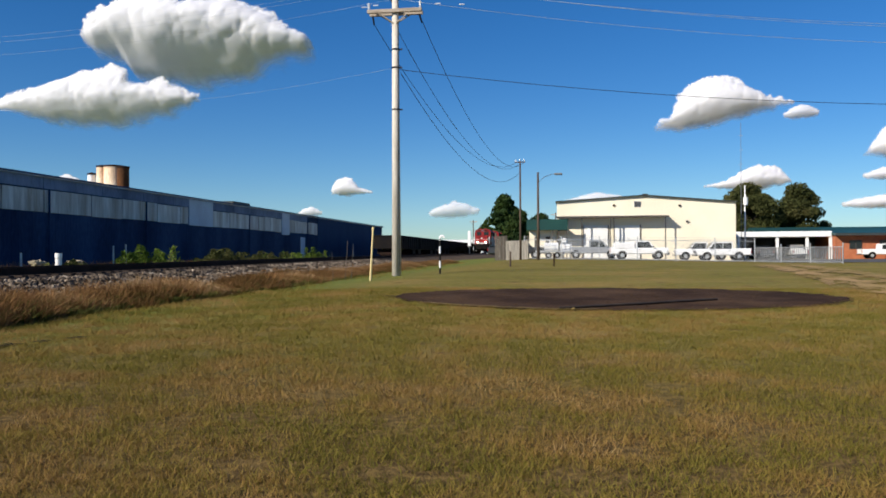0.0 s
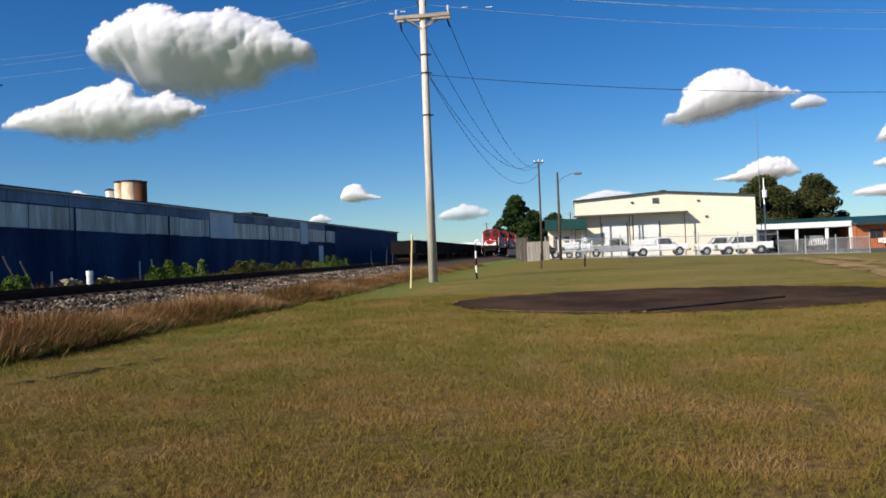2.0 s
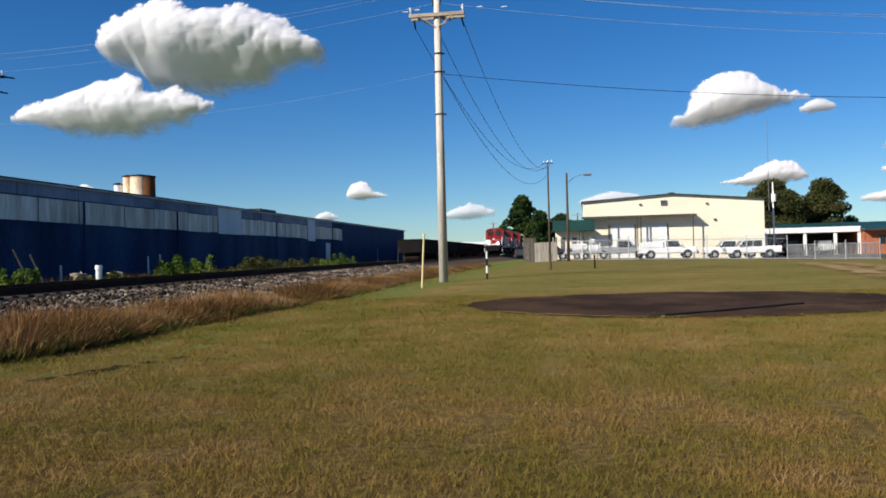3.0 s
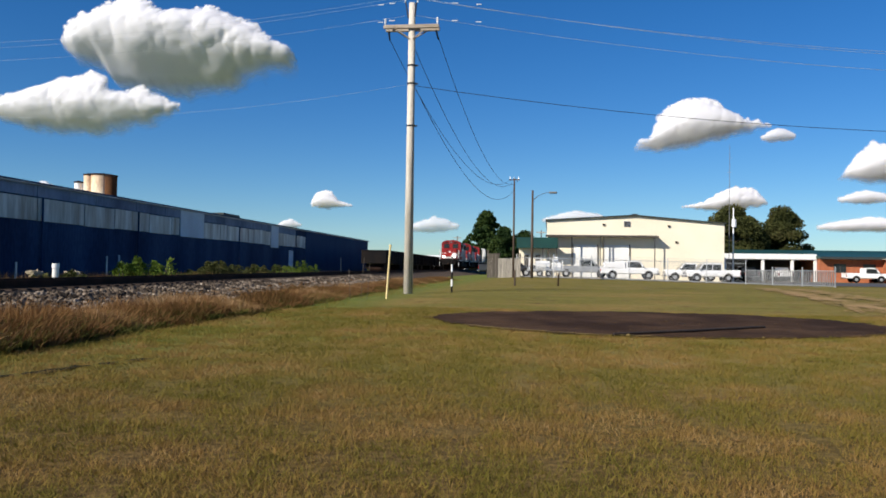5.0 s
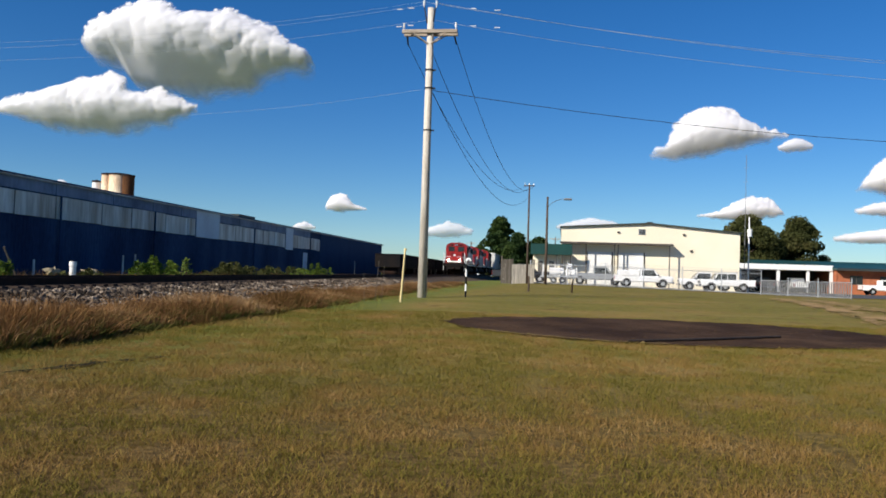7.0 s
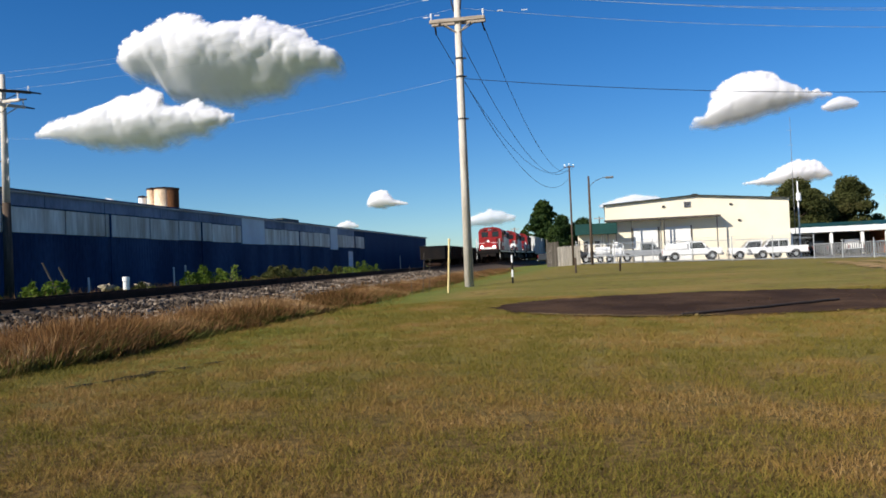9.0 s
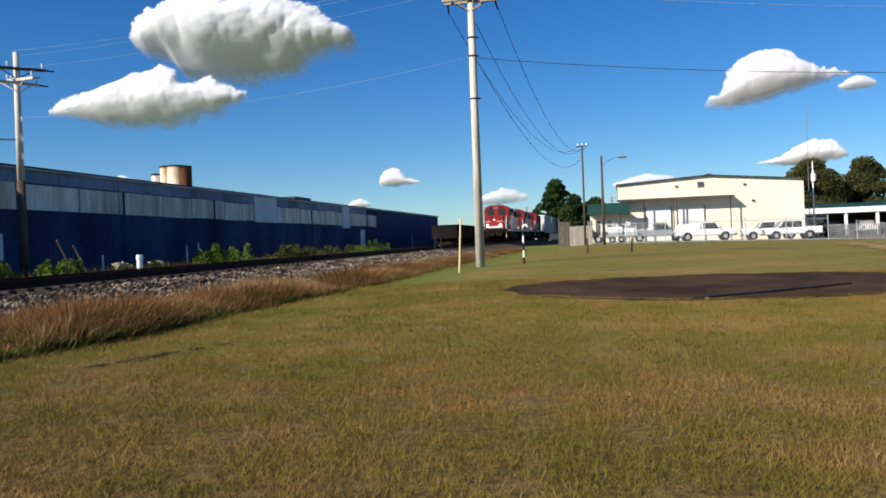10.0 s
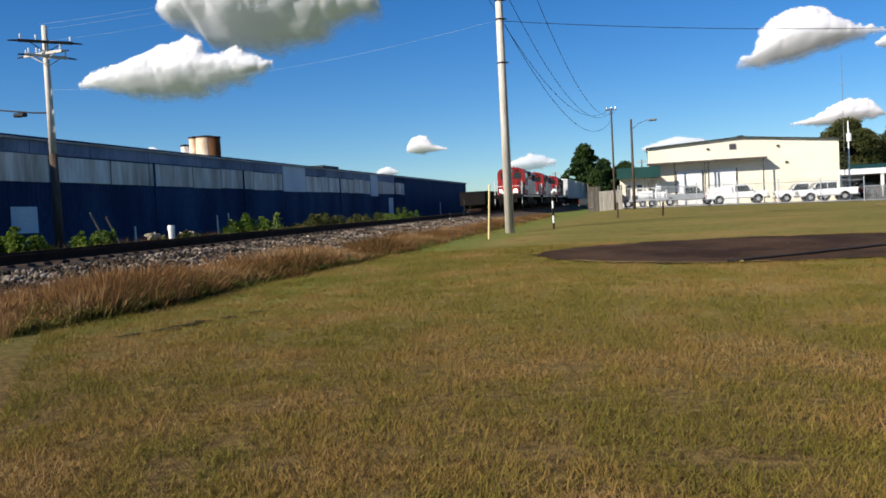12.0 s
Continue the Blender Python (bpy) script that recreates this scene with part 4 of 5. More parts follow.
# ---- markers in the lawn ----
def stake(name, x, y, h, r, mat, label, lean=(0, 0), category="post"):
    t = thing(name, pose(x, y, gz(x, y)), label, category)
    part("shaft", made((rod, (0, 0, -0.15), (lean[0], lean[1], h), r, r * 0.85, 10)), mat, t)
    return t


ym = stake("marker_post", -6.42, 25.6, 1.62, 0.032, YELLOW, "leaning faded yellow plastic marker post in the lawn", (0.1, 0.02))
part("cap", made((rod, (0.1, 0.02, 1.6), (0.105, 0.02, 1.66), 0.05, 0.03, 10)), YELLOW, ym)
for x, y, h, l0 in ((-6.95, 25.3, 1.1, 0.07), (-7.2, 25.5, 1.25, 0.1), (-7.3, 24.6, 0.9, -0.05)):
    stake("wire_stake", x, y, h, 0.007, GREY_BOARD, "thin grey wire stake in the weeds", (l0, 0))
wm = thing("marker_post", pose(-4.95, 30.2, gz(-4.95, 30.2)), "thin black and white banded post with a hooked white top", "post")
for k in range(5):
    part("band", made((rod, (0, 0, k * 0.26 - 0.05), (0, 0, k * 0.26 + 0.215), 0.035, 0.035, 10)), WHITE_PAINT if k % 2 else BLACK_RUBBER, wm)
part("hook", made((tube, [(0, 0, 1.2), (0.0, 0, 1.3), (0.05, 0, 1.37), (0.12, 0, 1.37), (0.16, 0, 1.3)], 0.04, 8)), WHITE_PAINT, wm)
sd = stake("stake", -3.1, 39.6, 0.68, 0.05, DARK_WOOD, "short dark wooden stake in the lawn")
part("cap", made((rod, (0, 0, 0.66), (0, 0, 0.71), 0.055, 0.045, 10)), DARK_WOOD, sd)
stake("stake", -1.1, 40.2, 0.62, 0.04, RUST_STEEL, "short rusty steel stake in the lawn", (0.02, 0))
for x, y, h in ((-26, 36.4, 0.9), (-27, 46.2, 1.3), (-27, 47.6, 1.4), (-27, 101, 2.0), (-27.4, 28.6, 1.2)):
    stake("stake", x, y, h, 0.06, GALV, "pale steel stake by the factory wall")
for k, (x, y, l0) in enumerate(((-26, 34.3, -1.0), (-25.8, 35.0, -0.8))):
    ob = thing("leaning_board", pose(-1.5 + (x + 1.5) * 0.9, y * 0.9, 0.9), "weathered board leaning in the weeds by the factory", "board")
    part("board", made((rod, (0, 0, -0.1), (-0.25, l0 * 0.7, 1.35 - 0.2 * k), 0.05, 0.045, 6)), GREY_BOARD, ob)
st = thing("standpipe", pose(-23.4, 35.4, 0.9), "thick white capped standpipe by the factory", "pipe")
part("pipe", made((rod, (0, 0, -0.1), (0, 0, 0.5), 0.14, 0.14, 14)), WHITE_PAINT, st)
part("cap", made((rod, (0, 0, 0.46), (0, 0, 0.66), 0.17, 0.15, 14)), WHITE_PAINT, st)
# gravel-coloured lumps stand in for pale dry brush
for k, (x, y) in enumerate(((-24.6, 35.6), (-24.8, 36.2), (-24.4, 38.2), (-24.6, 39.0))):
    bm = bmesh.new()
    bmesh.ops.create_icosphere(bm, subdivisions=2, radius=0.24)
    for v in bm.verts:
        v.co *= 1 + 0.8 * noise.noise(v.co * 6 + Vector((k, 0, 0)))
        v.co.z *= 0.6
    tagged(part("brush_heap", bm, GRAVEL, None, "", pose(-1.5 + (x + 1.5) * 0.95, y * 0.95, 1.1, 0, 0, 40 * k)), "pale heap standing in for dry brush by the factory", "rubble")
pipe = [(-0.42, 14.1), (0.3, 14.6), (0.9, 15.0), (1.6, 15.55), (2.4, 16.15)]
tagged(part("iron_pipe", made((tube, [(x, y, gz(x, y) + 0.045) for x, y in pipe], 0.024, 8)), RUST_PIPE), "dark iron pipe lying along the dirt patch", "pipe")
for k in range(9):
    a = rng.uniform(-2.6, -1.2)
    x, y = 0.55 + 4.3 * math.cos(a), 17 + 2.9 * math.sin(a)
    bm = bmesh.new()
    bmesh.ops.create_icosphere(bm, subdivisions=1, radius=rng.uniform(0.018, 0.04))
    for v in bm.verts:
        v.co.z *= 0.5
        v.co *= rng.uniform(0.8, 1.25)
    tagged(part("stone", bm, DIRT, None, "", pose(x, y, gz(x, y) + 0.03)), "small pale clod at the edge of the dirt patch", "stone", "clods round the patch")


cv, cf, off = [], [], 0
for k in range(110):
    a, d = random.uniform(0, 2 * math.pi), math.sqrt(random.random()) * 0.98
    x, y = 0.55 + 4.3 * d * math.cos(a), 17 + 2.9 * d * math.sin(a)
    shape, tri = STONE_SHAPES[k % 6]
    q = random.uniform(0.008, 0.02)
    cv.append(shape * (q * 1.6, q, q * 0.6) + (x, y, gz(x, y) + 0.03))
    cf.append(tri + off)
    off += len(shape)
tagged(raw("soil_clods", np.concatenate(cv), np.concatenate(cf), CLOD), "small brown clods and chips scattered on the dark soil", "clods", kind="stuff")


def in_rim(x, y):
    d = math.hypot((x - 0.55) / 4.35, (y - 17.0) / 2.95) + 0.02 * noise.fractal(Vector((x * 3, y * 3, 5)), 0.8, 2.0, 5)
    return 0.985 < d < 1.012 and y < 15.2 and x < 0.2


tagged(patch_on_ground("pale_rim", in_rim, -3.5, 0.5, 13.7, 15.4, 0.03, DIRT, 0.035), "thin pale rim of dry clay round the dark patch", "dirt rim")


def in_rut(x, y):
    k = (y - 7.6) / 2.3
    return 0.17 < k < 0.93 and abs(x - (-7.15 + 1.05 * k)) + 0.2 * noise.fractal(Vector((x * 4, y * 4, 2)), 1.0, 2.0, 4) < 0.10 - 0.085 * k


# flat dark patch paints the shadow of the rut's steep edge
tagged(patch_on_ground("shaded_rut", in_rut, -7.6, -5.6, 7.4, 10.1, 0.03, RUT_SHADE, 0.012), "short rut in the lawn's edge, its edge shadow painted dark", "rut", kind="stuff")


# ---- fence ----
def chain_fence(x0, y0, x1, y1, label, height=1.75, slats=0.0, barbed=True):
    a, b = Vector((x0, y0, 0)), Vector((x1, y1, 0))
    length = (b - a).length
    t = thing("chain_link_fence", pose(x0, y0, 0, 0, 0, math.degrees(math.atan2(y1 - y0, x1 - x0))), label, "fence")
    zz = [gz(*(a.lerp(b, k / 40)).xy) for k in range(41)]

    def z_at(d):
        return float(np.interp(d, np.linspace(0, length, 41), zz))

    k = int(length // 3)
    for q in range(k + 1):
        d = length * q / k
        part("post", made((rod, (d, 0, z_at(d) - 0.2), (d, 0, z_at(d) + height + 0.3), 0.04, 0.04, 8)), GALV, t)
    part("top_rail", made((rod, (0, 0, z_at(0) + height), (length, 0, z_at(length) + height), 0.025, 0.025, 6)), GALV, t)
    part("bottom_rail", made((rod, (0, 0, z_at(0) + 0.1), (length, 0, z_at(length) + 0.1), 0.03, 0.03, 6)), GALV, t)
    verts, faces = [], []
    for d in np.arange(-height, length, 0.12):
        for s in (0, 1):
            d0, d1 = d, d + height
            if d0 < 0 or d1 > length:
                continue
            zb, w = z_at(d), 0.006
            lo, hi = (zb, zb + height) if s else (zb + height, zb)
            n0 = len(verts)
            verts += [(d0 - w, 0.004 * s, lo), (d0 + w, 0.004 * s, lo), (d1 + w, 0.004 * s, hi), (d1 - w, 0.004 * s, hi)]
            faces.append((n0, n0 + 1, n0 + 2, n0 + 3))
    tagged(raw("wire_mesh", verts, faces, GALV, t), kind="stuff")
    if barbed:
        for h in (0.12, 0.27):
            part("barbed_wire", made((rod, (0, 0, z_at(0) + height + h), (length, 0, z_at(length) + height + h), 0.008, 0.008, 4)), GALV, t)
    if slats:
        bm = bmesh.new()
        for d in np.arange(0.05, length, slats):
            box(bm, d, -0.03, z_at(d) + 0.05, d + slats * 0.42, -0.015, z_at(d) + height - 0.03)
        tagged(part("privacy_slats", bm, SLAT, t), kind="stuff")


chain_fence(-4.4, 74, 14.9, 74, "galvanised chain-link yard fence topped with barbed wire")
chain_fence(14.9, 74, 18.9, 64, "chain-link fence with grey privacy slats along the parking lot", 1.2, 0.26, False)
wood = thing("board_fence", pose(-6.9, 73.6, 0), "weathered grey board fence panel closing the yard", "fence")
x = 0.0
while x < 2.8:
    w = 0.15
    h = 1.6 + (0.4 if x < 0.9 else 0.0) + random.uniform(-0.03, 0.03)
    part("board", made((box, x, 0, 0.6, x + w - 0.012, 0.03, 0.95 + h)), GREY_BOARD if x < 0.9 else PALE_BOARD, wood)
    x += w
for x in (0.0, 0.95, 2.8):
    part("post", made((box, x - 0.06, 0.03, 0.7, x + 0.06, 0.16, 3.0 if x else 3.25)), GREY_BOARD, wood)
part("rail", made((box, 0, 0.03, 1.3, 2.8, 0.09, 1.4), (box, 0, 0.03, 2.3, 2.8, 0.09, 2.4)), GREY_BOARD, wood)


# ---- vehicles ----
def wheel(parent, x, y, r, w=0.24, rim_mat=None):
    ty = part("wheel", made((rod, (x, y - w / 2, r), (x, y + w / 2, r), r, r, 20)), BLACK_RUBBER, parent)
    s = -1 if y < 0 else 1
    part("rim", made((rod, (x, y + s * w * 0.46, r), (x, y + s * w * 0.53, r), r * 0.5, r * 0.45, 14)), rim_mat or GALV, ty)
    return ty


def pickup(x, y, turn, paint, label, crew=False, toolbox=False, length=5.6):
    """A pickup along its own x axis, its nose towards +x."""
    t = thing("pickup_truck", pose(x, y, gz(x, y) + 0.035, 0, 0, turn), label, "pickup truck")
    h, wd = length / 2, 0.95
    cab0, cab1 = (-0.85, 1.0) if crew else (-0.35, 1.0)
    bm = bmesh.new()
    box(bm, -h, -wd, 0.5, h - 0.1, wd, 1.02, 0.08)
    box(bm, cab1 - 0.05, -wd + 0.03, 0.7, h - 0.03, wd - 0.03, 1.12, 0.1)
    part("body", bm, paint, t)
    bm = bmesh.new()
    prof = [(cab0, 1.0), (cab1 + 0.55, 1.05), (cab1 - 0.05, 1.72), (cab1 - 0.3, 1.8), (cab0 + 0.12, 1.8), (cab0, 1.7)]
    sheet(bm, prof, 1, -wd + 0.1, wd - 0.1)
    part("cab", bm, paint, t)
    for s in (-1, 1):
        yw = s * (wd - 0.095)
        edges = [cab0 + 0.12, (cab0 + cab1) / 2 + 0.02, cab1 + 0.02] if crew else [cab0 + 0.15, cab1 + 0.02]
        for a, b in zip(edges[:-1], edges[1:]):
            front = b == edges[-1]
            pr = [(a, 1.12), (b + (0.22 if front else -0.06), 1.12), (b - (0.12 if front else 0.06), 1.68), (a, 1.68)]
            part("side_window", made((sheet, pr, 1, yw - 0.008, yw + 0.008)), GLASS, t)
        part("bed_side", made((box, -h, s * (wd - 0.07) - 0.05, 0.95, cab0 - 0.05, s * (wd - 0.07) + 0.05, 1.16, 0.03)), paint, t)
        part("headlight", made((box, h - 0.1, s * 0.75 - 0.17, 0.78, h + 0.0, s * 0.75 + 0.17, 0.98, 0.03)), PORCELAIN, t)
        part("tail_light", made((box, -h - 0.02, s * 0.86 - 0.06, 0.7, -h + 0.05, s * 0.86 + 0.06, 1.05, 0.02)), LOCO_RED, t)
        for xx in (h - 1.0, -h + 1.15):
            part("wheel_arch", made((rod, (xx, s * (wd - 0.1), 0.42), (xx, s * (wd + 0.01), 0.42), 0.43, 0.43, 18)), BLACK_RUBBER, t)
            wheel(t, xx, s * (wd - 0.1), 0.39)
        part("mirror", made((box, cab1 + 0.25, s * (wd + 0.1) - 0.1, 1.1, cab1 + 0.35, s * (wd + 0.1) + 0.06, 1.32, 0.03)), CAR_DARK, t)
        part("door_handle", made((box, cab0 + 0.25, s * wd - 0.015, 0.93, cab0 + 0.45, s * wd + 0.02, 0.97)), CHROME, t)
    part("windscreen", made((sheet, [(cab1 + 0.50, 1.1), (cab1 + 0.53, 1.1), (cab1 - 0.0, 1.7), (cab1 - 0.03, 1.7)], 1, -0.75, 0.75)), GLASS, t)
    part("front_bumper", made((box, h - 0.12, -wd, 0.42, h + 0.08, wd, 0.64, 0.05)), CHROME, t)
    part("grille", made((box, h - 0.08, -0.55, 0.72, h + 0.0, 0.55, 1.0, 0.02)), CAR_DARK, t)
    part("rear_bumper", made((box, -h - 0.14, -wd + 0.05, 0.45, -h + 0.02, wd - 0.05, 0.62, 0.04)), CHROME, t)
    part("tailgate", made((box, -h - 0.01, -wd + 0.1, 0.62, -h + 0.05, wd - 0.1, 1.16, 0.02)), paint, t)
    if toolbox:
        part("tool_box", made((box, cab0 - 2.1, -wd + 0.02, 1.0, cab0 - 0.08, wd - 0.02, 1.62, 0.05)), paint, t, "white service box over the bed")
    return t


pickup(6.15, 84.5, 2, CAR_WHITE, "white pickup truck with a service box parked behind the fence", False, True, 5.6)
pickup(1.75, 85.5, -2, CAR_GREY, "grey pickup truck parked behind the fence")
pickup(13.9, 84.0, 183, CAR_WHITE, "white crew-cab pickup truck parked behind the fence", True, False, 5.1)
pickup(12.7, 87.6, 180, CAR_WHITE, "white pickup truck parked beside the crew cab")
pickup(-5.6, 82.5, 0, CAR_DARK, "dark pickup truck parked at the yard's end")
pickup(36.6, 108.5, 0, CAR_WHITE, "white pickup truck parked before the brick building", False, False, 5.0)
pickup(28.2, 114.6, 90, CAR_WHITE, "white truck parked under the carport", True)
pickup(24.0, 114.4, 90, CAR_DARK, "dark truck parked under the carport", True)
pickup(20.2, 114.4, 90, CAR_GREY, "grey truck parked under the carport")
pickup(44.5, 106, 180, CAR_DARK, "dark pickup truck parked before the brick building", True)

rig = thing("equipment_trailer", pose(-1.75, 79.4, gz(-1.75, 79.4) + 0.03), "white equipment trailer with a frame, tanks and ladder racks", "trailer")
part("deck", made((box, -1.9, -0.9, 0.55, 1.6, 0.9, 0.72, 0.03)), GALV, rig)
for x in (-1.7, -0.6, 0.5, 1.4):
    for s in (-0.85, 0.85):
        part("upright", made((rod, (x, s, 0.7), (x, s, 1.75 - 0.25 * (x > 1)), 0.035, 0.035, 6)), WHITE_PAINT, rig)
for z in (1.15, 1.7):
    for s in (-0.85, 0.85):
        part("side_bar", made((rod, (-1.75, s, z), (1.4, s, z), 0.035, 0.035, 6)), WHITE_PAINT, rig)
part("tank", made((rod, (-1.1, 0, 1.1), (0.2, 0, 1.1), 0.36, 0.36, 16)), WHITE_PAINT, rig, "white water tank")
part("engine_box", made((box, 0.4, -0.5, 0.72, 1.3, 0.5, 1.35, 0.06)), CAR_WHITE, rig)
part("seat_box", made((box, 0.5, -0.6, 1.35, 1.0, -0.1, 1.85, 0.08)), CAR_WHITE, rig)
for x in (-0.7, 0.1):
    for s in (-0.95, 0.95):
        wheel(rig, x, s, 0.29, 0.18)
part("drawbar", made((rod, (1.5, 0, 0.6), (2.7, 0, 0.5), 0.05, 0.05, 6)), GALV, rig)


# ---- parked black gondolas and far sheds ----
def gondola(y):
    x = -22.0 - 0.018 * (y - 100)
    t = thing("gondola_wagon", pose(x, y, 1.12, 0, 0, TRACK_TURN), "black open gondola wagon standing on a siding", "railway wagon", "gondola wagons")
    part("body", made((box, -1.5, -7.4, 0.95, 1.5, 7.4, 2.5, 0.03)), GONDOLA_BLACK, t)
    for k in range(10):
        part("side_rib", made((box, 1.5, -7.2 + k * 1.58, 0.95, 1.6, -7.05 + k * 1.58, 2.45)), GONDOLA_BLACK, t)
    part("top_rail", made((box, -1.58, -7.45, 2.42, 1.62, 7.45, 2.53, 0.01)), GONDOLA_BLACK, t)
    for d in (-5.6, 5.6):
        part("bogie", made((box, -1.15, d - 1.2, 0.3, 1.15, d + 1.2, 0.9, 0.05)), LOCO_BLACK, t)
        for q in (-0.85, 0.85):
            part("wheelset", made((rod, (-0.8, d + q, 0.42), (0.8, d + q, 0.42), 0.42, 0.42, 16)), RUST_STEEL, t)


for k in range(7):
    gondola(104 + k * 15.6)
siding = thing("railway_siding", pose(0, 0, 0), "rusty siding track beside the main line", "railway track", kind="structure")
for s in (-0.75, 0.75):
    bm = bmesh.new()
    box(bm, -0.035, 0, 0.97, 0.035, 145, 1.13)
    part("rail", bm, RUST_STEEL, siding, "", pose(-21.9 + s, 90, 0, 0, 0, TRACK_TURN))
part("bed", made((box, -1.6, 0, 0.75, 1.6, 145, 0.98)), BALLAST, siding, "", pose(-21.9, 90, 0, 0, 0, TRACK_TURN))
shed = thing("white_shed", pose(-37, 262, 0.9), "distant low white metal shed", "shed")
part("wall", made((box, -9, 0, 0, 9, 10, 3.9)), WHITE_PAINT, shed)
part("roof", made((sheet, [(-0.5, 3.9), (10.5, 3.9), (5, 5.0)], 0, -9.4, 9.4)), DOOR_WHITE, shed)
mk = thing("signal_post", pose(-20.4, 165, 0.9), "white track-side signal cabinet on a tall post", "signal")
part("post", made((rod, (0, 0, 0), (0, 0, 3.0), 0.09, 0.09, 10)), GALV, mk)
part("cabinet", made((box, -0.3, -0.3, 2.0, 0.3, 0.3, 5.0, 0.04)), WHITE_PAINT, mk)
bm = bmesh.new()
for k in range(260):
    a = rng.uniform(-0.62, 0.75)
    d = rng.uniform(500, 900)
    r = rng.uniform(5, 11)
    m = Matrix.Translation((math.sin(a) * d, math.cos(a) * d, r * 0.35)) @ Matrix.Diagonal((1.5, 1.2, 0.5 + 0.3 * rng.random(), 1))
    bmesh.ops.create_icosphere(bm, subdivisions=2, radius=r, matrix=m)
for v in bm.verts:
    v.co += Vector((1, 0.4, 0.7)) * 3.0 * noise.noise(v.co * 0.2)
tagged(part("far_woods", bm, OAK_LEAF), "distant dark line of trees on the horizon", "woods", kind="stuff")

# ---- train ----
def bogie(parent, d, wheels, base=1.35):
    b = part("bogie", made((box, -1.2, d - base - 0.55, 0.45, -0.95, d + base + 0.55, 1.0, 0.06), (box, 0.95, d - base - 0.55, 0.45, 1.2, d + base + 0.55, 1.0, 0.06), (box, -1.0, d - 0.3, 0.5, 1.0, d + 0.3, 1.1, 0.05)), LOCO_BLACK, parent)
    for q in (-base, base):
        w = bmesh.new()
        rod(w, (-0.82, 0, 0), (0.82, 0, 0), 0.1, 0.1, 10)
        for s in (-0.75, 0.75):
            rod(w, (s - 0.07, 0, 0), (s + 0.07, 0, 0), 0.5, 0.5, 20)
        for k in range(4):
            a = k * math.pi / 2
            rod(w, (-0.84, 0.28 * math.cos(a), 0.28 * math.sin(a)), (0.84, 0.28 * math.cos(a), 0.28 * math.sin(a)), 0.06, 0.06, 6)
        wheels.append((part("wheelset", w, RUST_STEEL, b), d + q))


